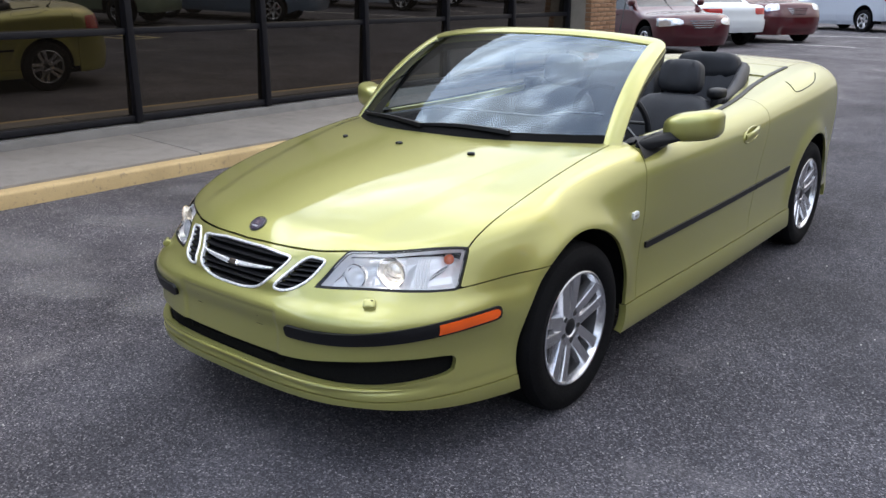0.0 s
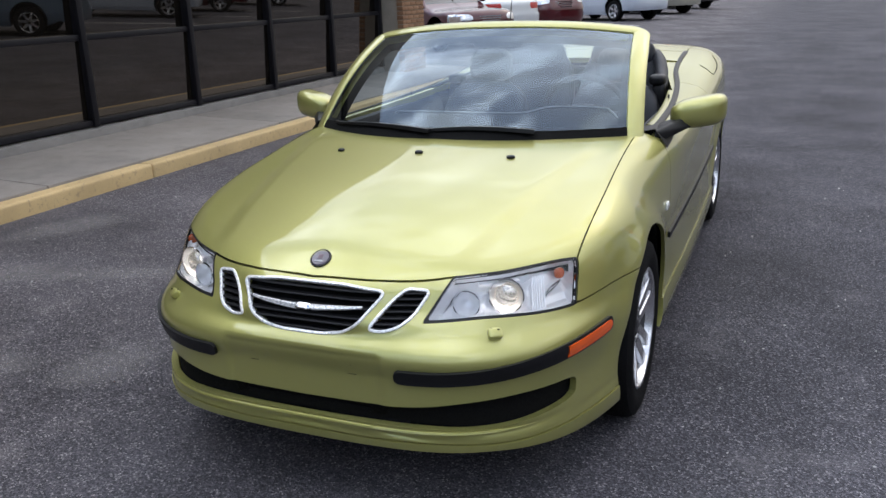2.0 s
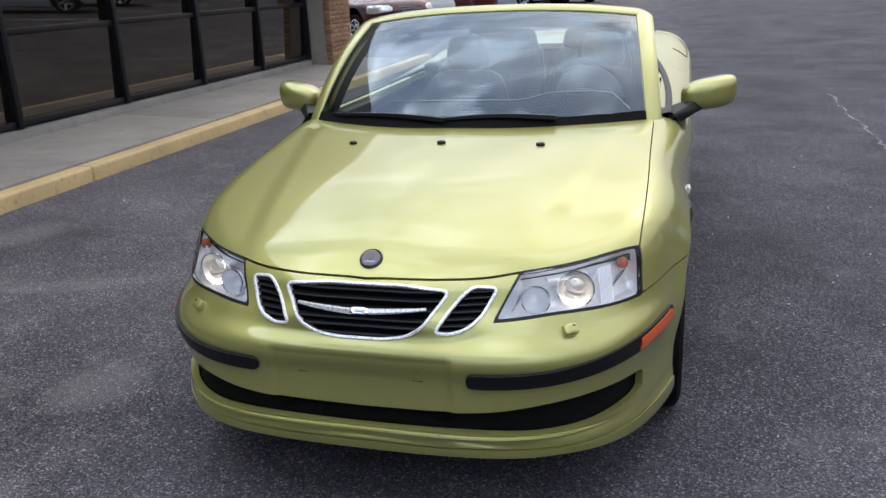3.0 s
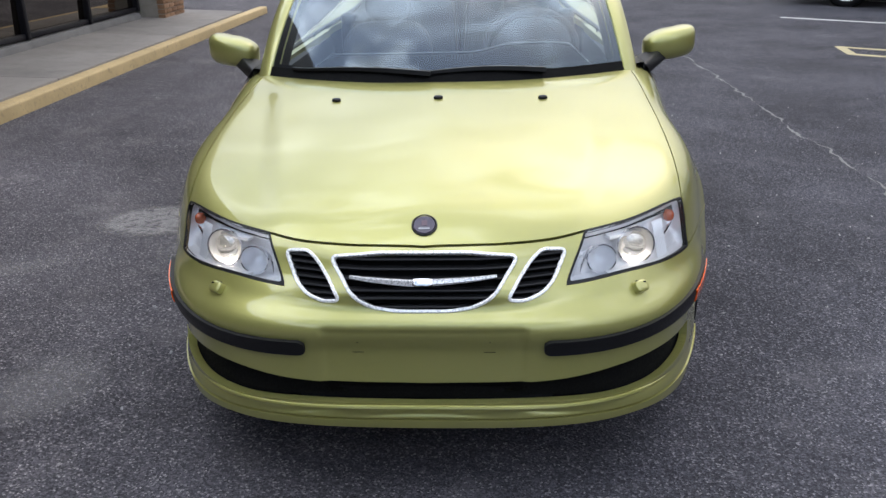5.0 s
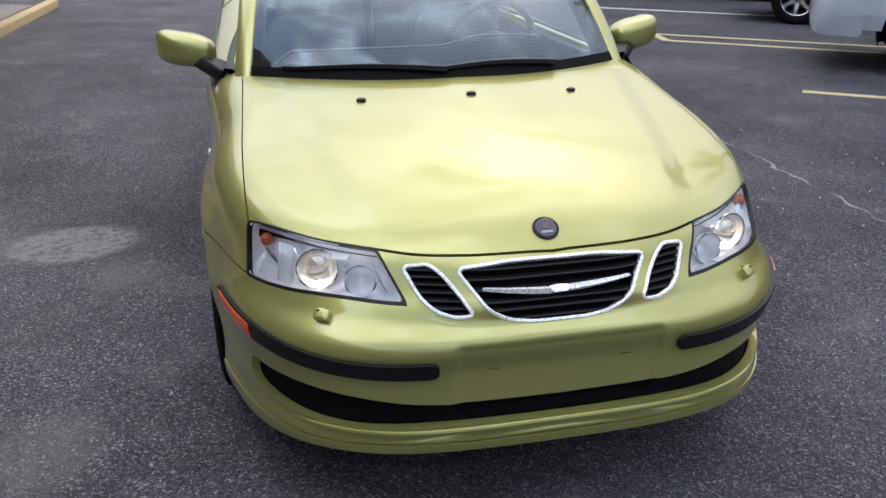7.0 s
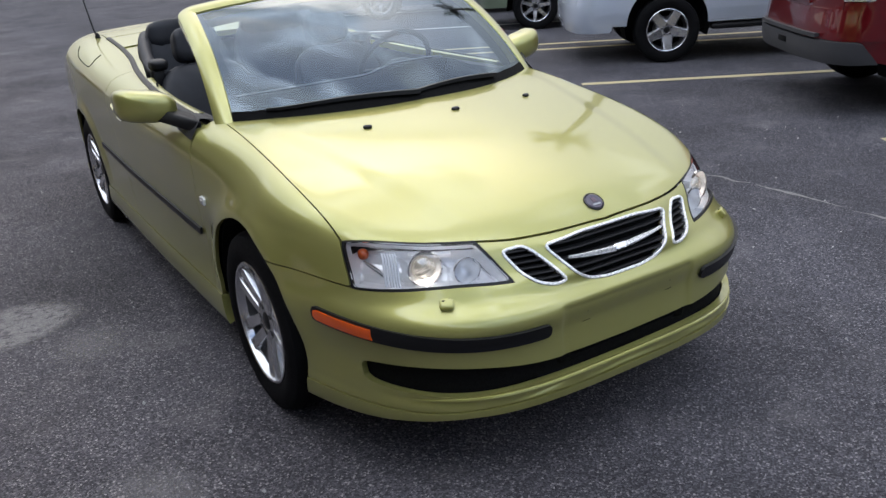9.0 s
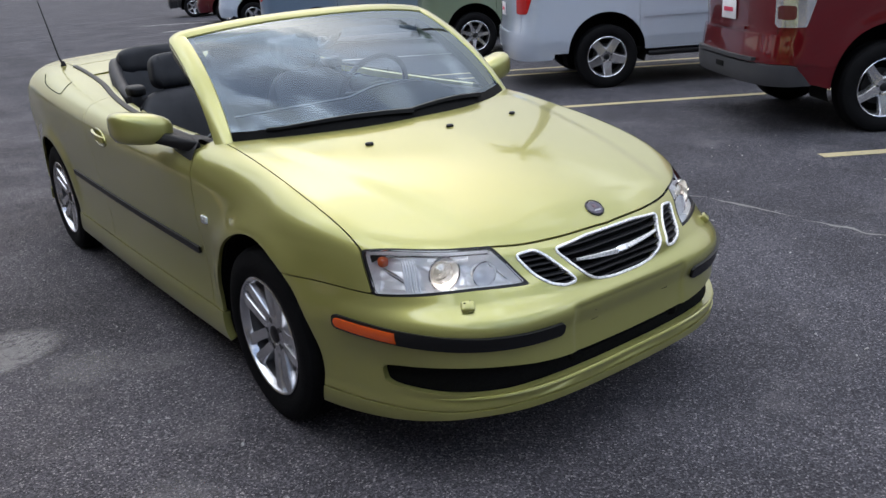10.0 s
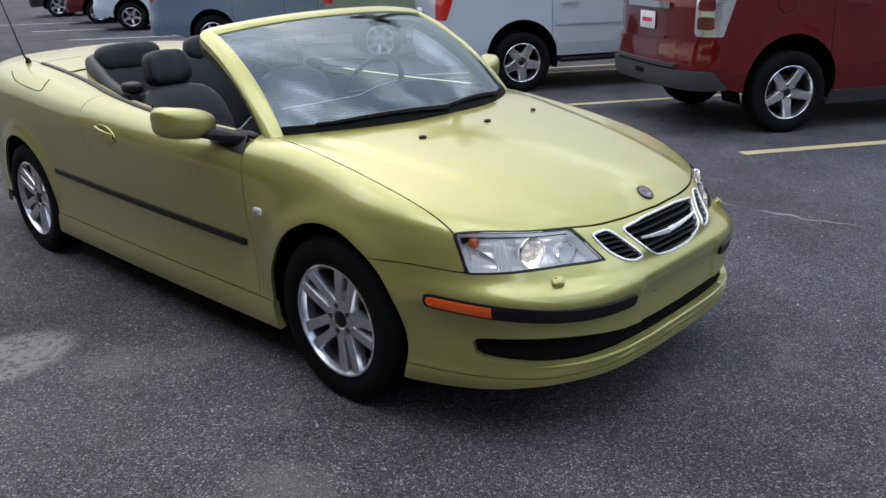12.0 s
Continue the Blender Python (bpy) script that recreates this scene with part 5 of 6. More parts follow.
part("centre_console", box(0, 1.35, .50, .20, 1.0, .34, .04, 3), BLACK_TRIM, car)


def seat_shape(w, d, h, bolster, lean):
    """A seat back or cushion with raised side bolsters."""
    bm = pillow(w, d, h, 4.2, 36, 22)
    for v in bm.verts:
        c = v.co
        side = max(0, abs(c.x) / (w / 2) - .55) / .45
        if c.y < 0:
            c.y -= bolster * side * (1 - abs(2 * c.z / h) ** 3)
            c.y += .012 * math.exp(-((abs(c.x) - w * .24) / .012) ** 2)
        c.x *= 1 - .16 * max(0, c.z / h + .1)
    return moved(bm, pose(0, 0, 0, lean))


for s, who in ((1, "driver"), (-1, "passenger")):
    seat = part("front_seat", moved(seat_shape(.50, .16, .64, .05, -20), Matrix.Translation((s * .36, 1.66, .655))), LEATHER, car, "black leather front seat with tall headrest")
    part("seat_cushion", moved(pillow(.50, .52, .18, 3.6), Matrix.Translation((s * .36, 1.32, .46))), LEATHER, seat)
    part("headrest", moved(seat_shape(.235, .11, .175, .012, -14), Matrix.Translation((s * .36, 1.79, 1.048))), LEATHER, seat)
    for t in (-.06, .06):
        part("headrest_post", sweep([(s * .36 + t, 1.76, .95), (s * .36 + t, 1.79, 1.05)], ring_section(.007, 8)), BLACK_TRIM, seat)
    part("belt_guide", moved(pillow(.085, .12, .055, 3.5), Matrix.Translation((s * .565, 1.77, .975))), BLACK_TRIM, seat)
    part("belt_tower", moved(pillow(.07, .09, .22, 4), Matrix.Translation((s * .575, 1.77, .86))), BLACK_TRIM, seat)
    rear = part("rear_seat", moved(seat_shape(.50, .16, .60, .03, -14), Matrix.Translation((s * .27, 2.34, .79))), LEATHER, car, "black leather rear seat back")
    part("rear_cushion", moved(pillow(.50, .46, .2, 3.6), Matrix.Translation((s * .29, 2.02, .48))), LEATHER, rear)
    part("rear_headrest", moved(seat_shape(.38, .11, .15, .01, -8), Matrix.Translation((s * .27, 2.37, 1.065))), LEATHER, rear)

# ---- other parked vehicles: y = 0 at the front axle, nose towards -y ----
CAR_GLASS = surface("dark_car_glass", (0.010, 0.011, 0.012), 0.03, vary=0.1, spec=0.8)
GREY_PLASTIC = surface("grey_bumper_plastic", (0.034, 0.034, 0.038), 0.6, grain=0.3)
PLATE_WHITE = surface("dealer_plate", (0.72, 0.70, 0.70), 0.4)
PLATE_RED = surface("dealer_print", (0.60, 0.03, 0.08), 0.4)
CLEAR_LENS = surface("clear_tail_lens", (0.66, 0.66, 0.68), 0.16, 0.75, coat=1.0)


def vehicle_shape(W, L, H, wb, fo, roof, cowl, deck, belt, r_arch, boxy):
    """The skin of a car from a few sizes: roof = (y where it starts, y where it ends), cowl = (y, height), deck = boot height or 0."""
    hw, tail = W / 2, L - fo
    nose_z = cowl[1] - .16
    ys = [-fo - .1, -fo + .06, -fo + .35, cowl[0] - .05, cowl[0] + .08, roof[0] - .25, roof[0] + .1, (roof[0] + roof[1]) / 2, roof[1]]
    zs = [nose_z - .25, nose_z, nose_z + .07, cowl[1], cowl[1] + .06, H - .13, H - .04, H, H - .05]
    if deck:
        ys += [roof[1] + .55, roof[1] + .75, tail - .1, tail + .1]
        zs += [deck + .06, deck, deck - .03, deck - .25]
    else:
        ys += [tail - .25, tail - .08, tail + .1]
        zs += [H - .09, H - .16, H - .6]

    def shape(x, y, z):
        x = np.abs(x)
        w = hw * np.interp(z, [.2, .32, .55, belt, H - .1, H + .1], [.93, .97, 1.0, .985, .80, .74])
        for y0 in (0, wb):
            rr = np.hypot(y - y0, z - r_arch * .93)
            w = w + .0035 * np.exp(-((rr - r_arch) / .075) ** 2) * ease(.3, .5, z)
        nose = -fo + .10 * ease(.65, 1.0, z) + .07 * (1 - ease(.2, .45, z))
        end = tail - boxy * ease(belt - .1, H, z) * (0 if deck else 1) - .05 * (1 - ease(.25, .5, z)) - .022 * ease(.58, .84, z)
        f = np.clip(1 - (y - nose) / .55, 0, None)
        b = np.clip(1 - (end - y) / .30, 0, None)
        side = (((x / w) ** 3.4 + f ** 2.2 + b ** 2.6) ** (1 / 3.2) - 1) * .7
        top = (z - spline(ys, zs, y) + .05 * (x / hw) ** 2.5) * .8
        k = .09
        h = np.clip(k - np.abs(side - top), 0, None) / k
        return np.maximum(side, top) + h * h * k * .25
    return shape


def vehicle_sheet(shape, wb, tail, H, fine=True):
    """Half of the skin as a sheet round the car, from underneath to the roof."""
    k = 1 if fine else .55
    fan, ys, rear = np.linspace(0, 90, int(40 * k)), np.linspace(.3, wb - .2, int(120 * k)), np.linspace(90, 180, int(50 * k))
    phi = np.radians(np.linspace(-50, 88, int(110 * k)))
    O, D = [], []
    for y0, ang in [(.3, a) for a in fan[:-1]] + [(y, 90) for y in ys] + [(wb - .2, a) for a in rear[1:]]:
        O.append((0, y0, .72))
        D.append((math.sin(radians(ang)), -math.cos(radians(ang)), 0))
    O, D = np.array(O)[:, None, :], np.array(D)[:, None, :]
    d = D * np.cos(phi)[None, :, None] + np.array([0, 0, 1.0]) * np.sin(phi)[None, :, None]
    P = cast(np.broadcast_to(O, d.shape), d, 4.0, shape)
    P[0, :, 0] = P[-1, :, 0] = 0
    return P.reshape(-1, 3), grid_tris(P.shape[0], P.shape[1])


def vehicle(name, label, category, m, paint, kit, W, L, H, wb, fo, roof, cowl, belt, r_tyre, deck=0, boxy=.30, doors=(.55, 1.55, 2.5),
            clad=None, sill=.22, lamp=None, lamp_mats=(RED_LENS, RED_LENS), head=None, plate=False, group="parked cars", rails=False, chrome_bar=False, mould=False, fine=True, grille=False):
    ra = r_tyre + .085
    shape = vehicle_shape(W, L, H, wb, fo, roof, cowl, deck, belt, ra, boxy)
    base = vehicle_sheet(shape, wb, L - fo, H, fine)
    tail = L - fo
    thing = empty(name, label, category, m, group)
    nrm = lambda V: skin_normal(V, shape)
    f_wheel = lambda x, y, z: np.minimum(np.hypot(y, z - ra * .93), np.hypot(y - wb, z - ra * .93)) - ra
    sides = lambda x, y, z: x - .12
    # window openings
    slope_f = lambda z: cowl[0] + .22 + (z - belt) * (roof[0] - cowl[0]) / max(.1, H - .12 - cowl[1])
    slope_r = (lambda z: roof[1] + .48 - (z - belt) * .9) if deck else (lambda z: tail - .40 - boxy * .9 * (z - belt) / (H - belt))
    edges = [d for d in doors[1:]]

    def f_glass(x, y, z):
        hgt = np.minimum(z - belt - .02, (H - .155) - z)
        d = np.minimum(hgt, np.minimum(y - slope_f(z), slope_r(z) - y))
        for e in edges:
            d = np.minimum(d, np.abs(y - e) - .045)
        return np.where(x > W / 2 * .6, d, -1)

    def f_rear_glass(x, y, z):
        top = H - .15
        d = np.minimum(np.minimum(z - (deck or belt) - .05, top - z), (W / 2 - .26 - .10 * (z - belt)) - x)
        return np.where(y > (roof[1] + .02 if deck else tail - .62), d, -1)

    def f_screen(x, y, z):
        d = np.minimum(np.minimum(z - cowl[1] - .05, H - .10 - z), (W / 2 - .14 - .30 * (z - cowl[1])) - x)
        return np.where(y < roof[0] + .1, d, -1)

    lamp_f = lambda x, y, z: np.full(np.shape(x), -1.0)
    if lamp:
        z0, z1, yb, xi = lamp

        def lamp_f(x, y, z):
            d = np.minimum(np.minimum(z - z0, z1 - z), np.minimum(y - (tail - yb - .32 * (z - z0)), x - xi))
            return np.where(y > tail - .6, d, -1)
    head_f = lambda x, y, z: np.full(np.shape(x), -1.0)
    if head:
        hz0, hz1, hyb, hxi = head

        def head_f(x, y, z):
            d = np.minimum(np.minimum(z - hz0 - .12 * (W / 2 - x), hz1 - z), np.minimum(-fo + hyb - y, x - hxi))
            return np.where(y < .2, d, -1)
    low = clad or sill + .02
    cutv = lambda *keep: cut(*keep, base=base)
    skirt = lambda x, y, z: z - sill - max(0, .42 - sill) * ease(tail - .95, tail - .25, y)
    common = [skirt, f_wheel, inset(neg(f_glass), .003), inset(neg(f_rear_glass), .003), inset(neg(f_screen), .003), inset(neg(lamp_f), .002), inset(neg(head_f), .002)]
    bounds = [-fo - 1] + list(doors) + [tail + 1]
    names = ["front_end", "front_door", "rear_door", "rear_quarter"] if len(doors) == 3 else ["front_end", "front_door", "rear_quarter"]
    f_gate = lambda x, y, z: np.minimum(y - (tail - .30), np.minimum(W / 2 - .14 - .12 * np.clip(z - belt, 0, 1) - x, z - .62)) if not deck else np.full(np.shape(x), -1.0)
    for k, nm in enumerate(names):
        a, b = bounds[k], bounds[k + 1]
        keep = [lambda x, y, z, a=a, b=b: np.minimum(y - a, b - y) - .003, lambda x, y, z: z - low - .003] + common
        if nm == "rear_quarter":
            keep.append(inset(neg(f_gate), .003))
        if nm == "front_end":
            skin_panel(nm, *cutv(*keep), paint, thing, depth=.02, normals=nrm)
            continue
        for s in (1, -1):
            skin_panel(nm, *cutv(*keep), paint, thing, depth=.02, normals=nrm, side=s)
    if not deck:
        skin_panel("tailgate", *cutv(inset(f_gate, .003), *common), paint, thing, depth=.02, normals=nrm)
    for s in (1, -1):
        for a, b in zip([-fo] + edges, edges + [tail]):
            V, T = cutv(f_glass, lambda x, y, z, a=a, b=b: np.minimum(y - a, b - y))
            if len(T):
                skin_panel("side_window", V, T, CAR_GLASS, thing, lift=-.004, depth=.004, side=s, normals=nrm)
        if lamp:
            tl = skin_panel("tail_lamp", *cutv(lamp_f), lamp_mats[0], thing, lift=.004, depth=.02, side=s, normals=nrm)
            for zz in np.linspace(lamp[0] + .11, lamp[1] - .10, 2):
                V, T = cutv(lambda x, y, z: np.minimum(np.minimum(.052 - np.abs(z - zz), lamp_f(x, y, z) - .022), y - (tail - .20)))
                if len(T):
                    skin_panel("lamp_chamber", V, T, lamp_mats[1], tl, lift=.006, depth=.006, side=s, normals=nrm)
        if head:
            hl = skin_panel("headlamp", *cutv(head_f), CLEAR_LENS, thing, lift=.004, depth=.02, side=s, normals=nrm)
    skin_panel("rear_window", *cutv(f_rear_glass), CAR_GLASS, thing, lift=-.004, depth=.004, normals=nrm)
    skin_panel("windscreen", *cutv(f_screen), CAR_GLASS, thing, lift=-.004, depth=.004, normals=nrm)
    trim = GREY_PLASTIC if clad else paint
    skin_panel("lower_trim", *cutv(f_wheel, lambda x, y, z: low - z, skirt), trim, thing, depth=.03, lift=.006 if clad else 0, normals=nrm)
    if clad:
        f_rb = lambda x, y, z: np.minimum(.57 - z, y - (tail - .20 - .75 * (.57 - z)))
        skin_panel("rear_bumper", *cutv(f_wheel, f_rb, skirt), GREY_PLASTIC, thing, "dark grey plastic bumper", lift=.050, depth=.07, normals=nrm)
        f_red = lambda x, y, z: np.minimum(np.minimum(.79 - z, z - .575), y - (tail - .34))
        skin_panel("bumper_cover", *cutv(f_wheel, f_red), paint, thing, lift=.022, depth=.04, normals=nrm)
    else:
        f_rb = lambda x, y, z: np.minimum(np.minimum(.66 - z, z - .36), y - (tail - .45))
        skin_panel("rear_bumper", *cutv(f_wheel, f_rb), paint, thing, lift=.020, depth=.03, normals=nrm)
    N = nrm(base[0])
    V = base[0] - N * .05
    V, T = clip(V, base[1], f_wheel(V[:, 0], V[:, 1], V[:, 2]) - .02)
    V, T = clip(V, T, V[:, 2] - sill - .04 - max(0, .42 - sill) * ease(tail - .95, tail - .25, V[:, 1]))
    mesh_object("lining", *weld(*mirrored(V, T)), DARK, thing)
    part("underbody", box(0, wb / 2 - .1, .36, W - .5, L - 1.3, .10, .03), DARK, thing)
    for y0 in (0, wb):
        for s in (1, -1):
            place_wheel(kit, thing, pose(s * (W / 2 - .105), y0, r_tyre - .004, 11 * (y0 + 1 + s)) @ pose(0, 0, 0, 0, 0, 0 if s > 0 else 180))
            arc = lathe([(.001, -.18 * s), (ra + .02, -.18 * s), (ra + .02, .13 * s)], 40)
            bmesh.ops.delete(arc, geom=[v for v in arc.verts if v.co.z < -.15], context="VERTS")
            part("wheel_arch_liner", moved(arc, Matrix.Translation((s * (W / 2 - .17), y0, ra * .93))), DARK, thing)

    def side_at(y, z, s, lift=0.0):
        p = cast(np.array([[0, y, z]], float), np.array([[1.0, 0, 0]]), 2.0, shape)
        n = skin_normal(p, shape)
        q = p[0] + n[0] * lift
        return Vector((s * q[0], q[1], q[2])), Vector((s * n[0][0], n[0][1], n[0][2]))

    def rear_at(x, z, lift=0.0):
        p = cast(np.array([[x, wb, z]], float), np.array([[0, 1.0, 0]]), 3.0, shape)
        n = skin_normal(p, shape)
        return Vector(p[0] + n[0] * lift), Vector(n[0])
    for s in (1, -1):
        for e in doors[1:]:
            hy = e - .22
            pts = [side_at(hy + .11 * t, belt - .10, s, .004 + .022 * (1 - t ** 4))[0] for t in np.linspace(-1, 1, 9)]
            part("door_handle", sweep(pts, [(-.006, -.013), (.007, -.010), (.007, .010), (-.006, .013)]), paint, thing)
        p, n = side_at(doors[0] + .12, belt + .10, s, .09)
        part("door_mirror", moved(pillow(.16, .12, .15, 3), Matrix.Translation(p)), paint, thing)
        if mould:
            pts = [side_at(y, belt - .33, s, .004)[0] for y in np.linspace(doors[0] + .05, doors[2] - .05, 16)]
            part("side_moulding", sweep(pts, [(-.008, -.030), (.008, -.024), (.008, .024), (-.008, .030)]), paint, thing)
    if plate:
        p, n = rear_at(0, belt - .215, .012)
        pl = part("number_plate", moved(box(0, 0, 0, .305, .152, .008, .004), stand_on(p, n)), PLATE_WHITE, thing, "white dealer plate with a red bar")
        up = stand_on(p + n * .006, n)
        part("plate_bar", moved(box(0, .0, 0, .20, .035, .002), up), PLATE_RED, pl)
    if chrome_bar:
        pts = [rear_at(x, belt - .075, .012)[0] for x in np.linspace(-.42, .42, 17)]
        part("tailgate_bar", sweep(pts, [(-.012, -.028), (.008, -.024), (.016, .0), (.008, .024), (-.012, .028)]), CHROME, thing)
    if grille:
        def nose_on(x, z, lift=0.0):
            p = cast(np.array([[x, 0, z]], float), np.array([[0, -1.0, 0]]), 3.0, shape)
            n = skin_normal(p, shape)
            return Vector(p[0] + n[0] * lift), Vector(n[0])
        zg = cowl[1] - .24
        fr = None
        for k in range(4):
            pts = [nose_on(x, zg - .045 * k, .010)[0] for x in np.linspace(-.30 + .03 * k, .30 - .03 * k, 11)]
            ob = part("grille_bar", sweep(pts, [(-.012, -.010), (.010, -.008), (.010, .008), (-.012, .010)]), CHROME, thing)
    if clad:
        pts = [rear_at(x, .600, .030)[0] for x in np.linspace(-.60, .60, 21)]
        part("bumper_step", sweep(pts, [(-.030, -.012), (.040, -.010), (.046, .0), (.040, .010), (-.030, .016)]), GREY_PLASTIC, thing, "ribbed grey step pad on the bumper")
        p, n = rear_at(0, .51, .052)
        part("tow_slot", moved(box(0, 0, 0, .17, .045, .008, .003), stand_on(p, n)), DARK, thing)
        pts = [rear_at(x, belt - .345, .010)[0] for x in np.linspace(-.36, .36, 17)]
        part("plate_ledge", sweep(pts, [(-.010, -.014), (.012, -.010), (.014, .006), (-.010, .014)]), paint, thing)
        ring = [side_at(wb + .10 + .080 * math.cos(a), 1.10 + .078 * math.sin(a), -1, .001) for a in np.linspace(0, 2 * math.pi, 33)[:-1]]
        part("fuel_flap_gap", sweep([q for q, _ in ring], ring_section(.003, 6), True, [n for _, n in ring]), DARK, thing)
    if sill > .3:
        for s in (1, -1):
            part("running_board", box(s * (W / 2 - .09), wb / 2, sill - .055, .16, wb - 2 * ra - .08, .06, .02), BLACK_TRIM, thing)
    if rails:
        for s in (1, -1):
            pts = [Vector((s * (W / 2 * .70), y, H + .03)) for y in np.linspace(roof[0] + .3, roof[1] - .1, 12)]
            part("roof_rail", sweep(pts, ring_section(.018, 8)), BLACK_TRIM, thing)
    return thing, shape


def stall(hub, W, wb, ang=55.2):
    """Where a car stands whose right rear hub is at the place given."""
    return pose(hub[0], hub[1], hub[2], 0, 0, ang) @ pose(W / 2 - .015, -wb, 0)


STAR_KIT = make_wheel(.352, .226, 5, 0, .22, .066, ALLOY, DARK_ALLOY)
BROAD_KIT = make_wheel(.352, .222, 5, 0, .225, .088, ALLOY, DARK_ALLOY)
SEVEN_KIT = make_wheel(.352, .226, 7, 0, .22, .050, ALLOY, DARK_ALLOY)
RED = car_paint("red_paint", (.125, .003, .006), .45, dust=.02)
SILVER = car_paint("silver_paint", (.52, .57, .65), .35)
GREEN = car_paint("sage_paint", (.20, .25, .17), .4)
BLUE = car_paint("blue_grey_paint", (.16, .22, .30), .5)
MAROON = car_paint("maroon_paint", (.065, .004, .007), .2, dust=.02)
MAROON_SEDAN = car_paint("sedan_red_paint", (.055, .004, .008), .3, dust=.02)
SEVEN_KIT_SMALL = make_wheel(.315, .205, 7, 0, .2, .042, ALLOY, DARK_ALLOY)
WHITE = car_paint("white_paint", (.60, .62, .63), .1)
gz = lambda x, y: float(ground_z(x, y))
SUV = dict(roof=(1.05, 3.05), cowl=(.28, 1.12), belt=1.17)
vehicle("red_suv", "red sport utility vehicle with grey lower bumper, parked nose in", "suv", stall((4.77, .62, gz(4.77, .62)), 1.81, 2.857), RED, STAR_KIT,
        1.81, 4.74, 1.80, 2.857, .95, r_tyre=.352, clad=.34, lamp=(.85, 1.21, .27, .735), lamp_mats=(CLEAR_LENS, surface("dull_red_lens", (.085, .016, .020), .15, coat=.8)), plate=True, chrome_bar=True, rails=True, **SUV)
vehicle("silver_suv", "silver sport utility vehicle with red tail lamps, parked nose in", "suv", stall((5.39, 4.03, gz(5.39, 4.03)), 1.89, 2.87), SILVER, BROAD_KIT,
        1.89, 4.87, 1.82, 2.87, .95, (1.05, 3.1), (.28, 1.12), 1.12, r_tyre=.352, sill=.41, lamp=(.87, 1.35, .16, .70), plate=True, rails=True, mould=True)
vehicle("green_suv", "sage green sport utility vehicle, parked nose in", "suv", stall((6.65, 7.9, gz(6.65, 7.9)), 1.81, 2.857), GREEN, SEVEN_KIT,
        1.81, 4.70, 1.74, 2.857, .95, r_tyre=.352, sill=.36, lamp=(.95, 1.25, .18, .62), rails=True, mould=True, **SUV)
VAN = dict(roof=(.75, 3.6), cowl=(-.05, 1.08), belt=1.08, r_tyre=.33, fine=False)
vehicle("blue_minivan", "blue-grey minivan with red tail lamps, parked nose in", "van", stall((6.1, 11.9, gz(6.1, 11.9)), 1.95, 2.9), BLUE, SEVEN_KIT,
        1.95, 5.0, 1.75, 2.9, .95, boxy=.2, lamp=(.95, 1.35, .14, .72), plate=False, **VAN)
vehicle("silver_suv", "pale silver sport utility vehicle in the far row", "suv", stall((8.05, 18.9, gz(8.05, 18.9)), 1.85, 2.8), SILVER, STAR_KIT,
        1.85, 4.7, 1.75, 2.8, .92, r_tyre=.352, lamp=(.95, 1.25, .18, .62), fine=False, **SUV)
vehicle("red_suv", "dark red sport utility vehicle in the far row", "suv", stall((8.9, 22.6, gz(8.9, 22.6)), 1.85, 2.8), MAROON, STAR_KIT,
        1.85, 4.7, 1.75, 2.8, .92, r_tyre=.352, lamp=(.95, 1.25, .18, .62), fine=False, **SUV)
vehicle("black_suv", "black sport utility vehicle in the far row", "suv", stall((9.8, 27.6, gz(9.8, 27.6)), 1.85, 2.8), car_paint("black_paint", (.012, .012, .014), .2, dust=.02), STAR_KIT,
        1.85, 4.7, 1.75, 2.8, .92, r_tyre=.352, lamp=(.95, 1.25, .18, .62), fine=False, **SUV)
# the row beyond the shop
SEDAN = dict(roof=(1.25, 2.35), cowl=(.45, .98), belt=.95, deck=1.02, r_tyre=.315, fine=False)


def nose_at(x, y, fo, ang=55.2):
    """Where a car stands whose nose is at the place given."""
    return pose(x, y, gz(x, y), 0, 0, ang) @ pose(0, fo, 0)


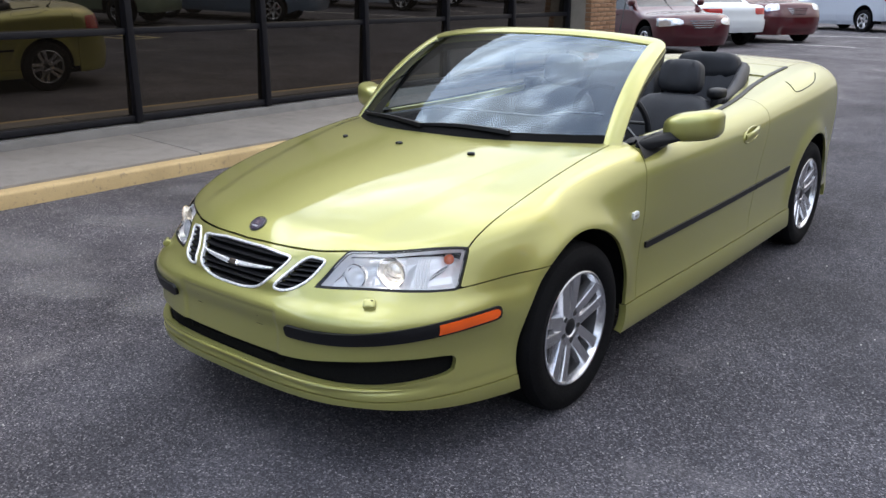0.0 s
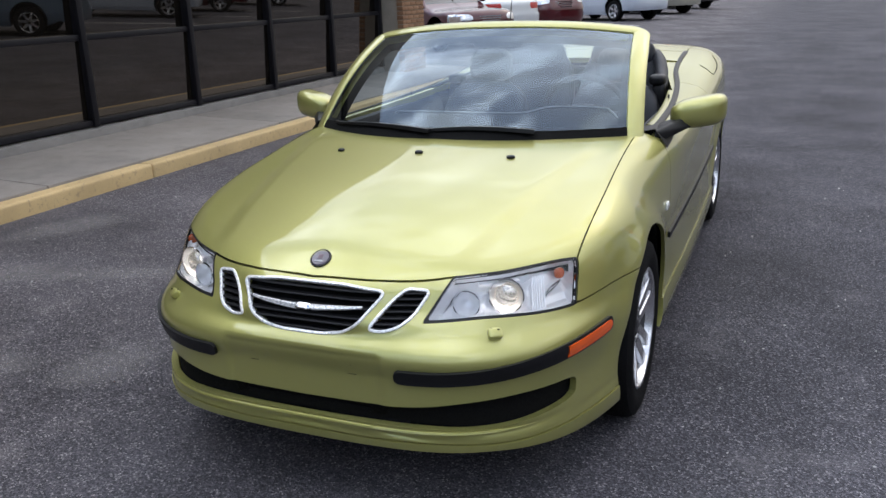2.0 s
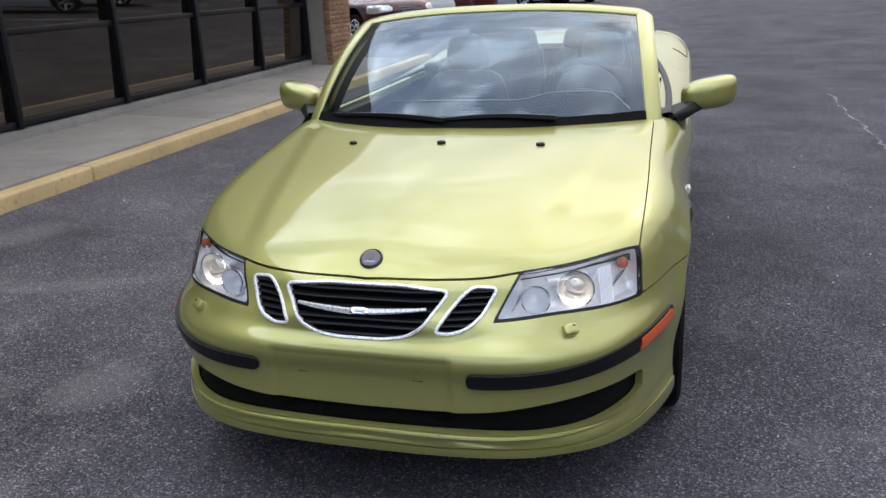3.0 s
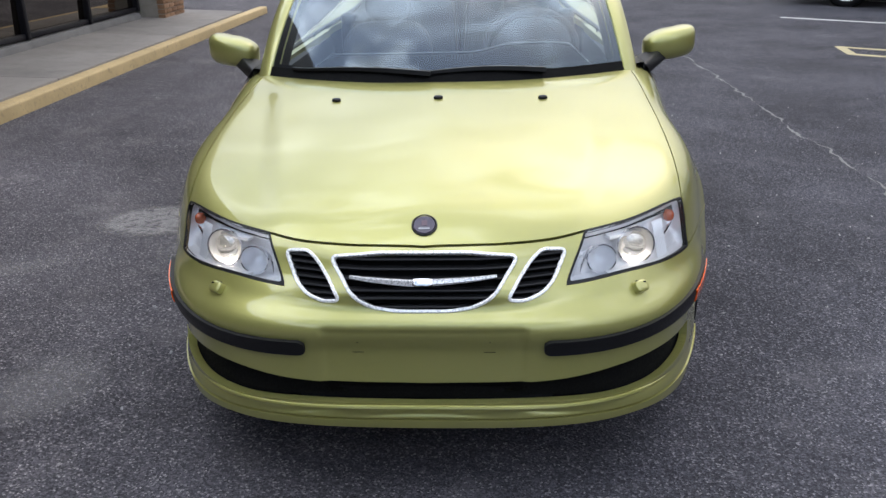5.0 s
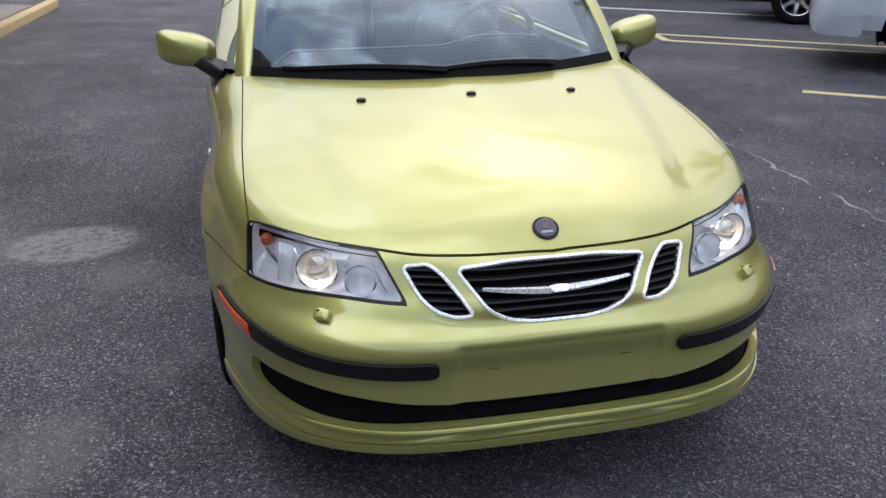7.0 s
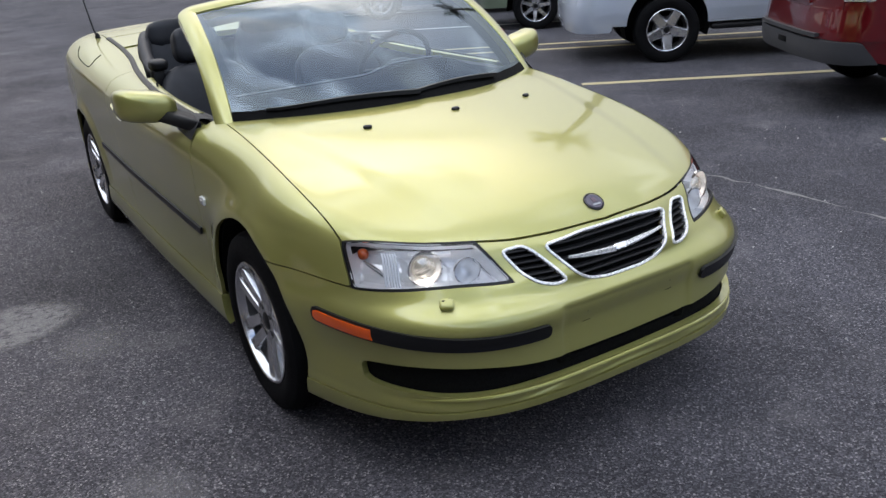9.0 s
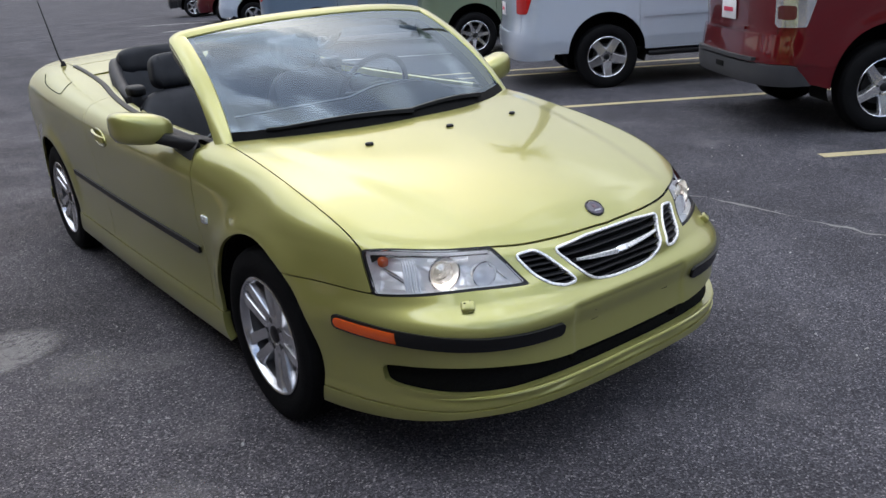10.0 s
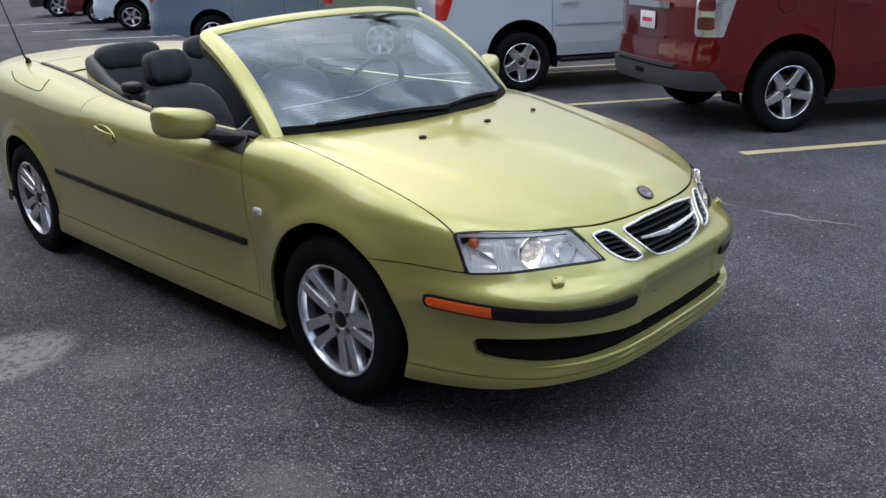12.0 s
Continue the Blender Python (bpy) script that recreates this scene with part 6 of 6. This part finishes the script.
def tail_at(x, y, end, ang=-124.8):
    return pose(x, y, gz(x, y), 0, 0, ang) @ pose(0, -end, 0)


vehicle("red_sedan", "dark red saloon car with chrome grille, parked nose out", "car", nose_at(-5.08, 15.2, .93), MAROON_SEDAN, SEVEN_KIT_SMALL,
        1.80, 4.73, 1.46, 2.70, .93, head=(.62, .80, .42, .46), grille=True, lamp=(.75, .95, .2, .5), **SEDAN)
vehicle("white_sedan", "white saloon car with red tail lamps, parked nose in", "car", tail_at(-5.5, 18.4, 3.62), WHITE, SEVEN_KIT_SMALL,
        1.74, 4.55, 1.38, 2.64, .93, lamp=(.78, .93, .34, .46), plate=False, **SEDAN)
vehicle("maroon_suv", "maroon sport utility vehicle with chrome grille, parked nose out", "suv", nose_at(-4.78, 20.6, .95), MAROON, BROAD_KIT,
        1.89, 4.87, 1.82, 2.87, .95, r_tyre=.352, head=(.80, 1.0, .30, .50), grille=True, fine=False, **SUV)
vehicle("white_suv", "pale silver sport utility vehicle in the far row", "suv", tail_at(-3.5, 27.6, 3.8), SILVER, STAR_KIT,
        1.85, 4.7, 1.75, 2.8, .92, r_tyre=.352, lamp=(.95, 1.25, .18, .62), fine=False, **SUV)
vehicle("gold_suv", "pale gold pickup-like vehicle in the far row", "suv", tail_at(-2.9, 32.6, 3.8), car_paint("sand_paint", (.34, .33, .28), .4), BROAD_KIT,
        1.85, 4.7, 1.75, 2.8, .92, r_tyre=.352, lamp=(.95, 1.25, .18, .62), fine=False, **SUV)
vehicle("black_suv", "black sport utility vehicle in the far row", "suv", tail_at(-2.6, 38.0, 3.8), bpy.data.materials["black_paint"], STAR_KIT,
        1.85, 4.7, 1.75, 2.8, .92, r_tyre=.352, lamp=(.95, 1.25, .18, .62), fine=False, **SUV)
for x, y, length, turn in ((-8.85, 20.88, 5.8, -10), (-8.2, 24.51, 4.8, -2), (-9.1, 30.5, 5.4, -25.5), (-10.3, 35.8, 3.9, -26.8)):
    paint_line(x, y, length, ang=turn, mat=LINE_WHITE, tone="white")
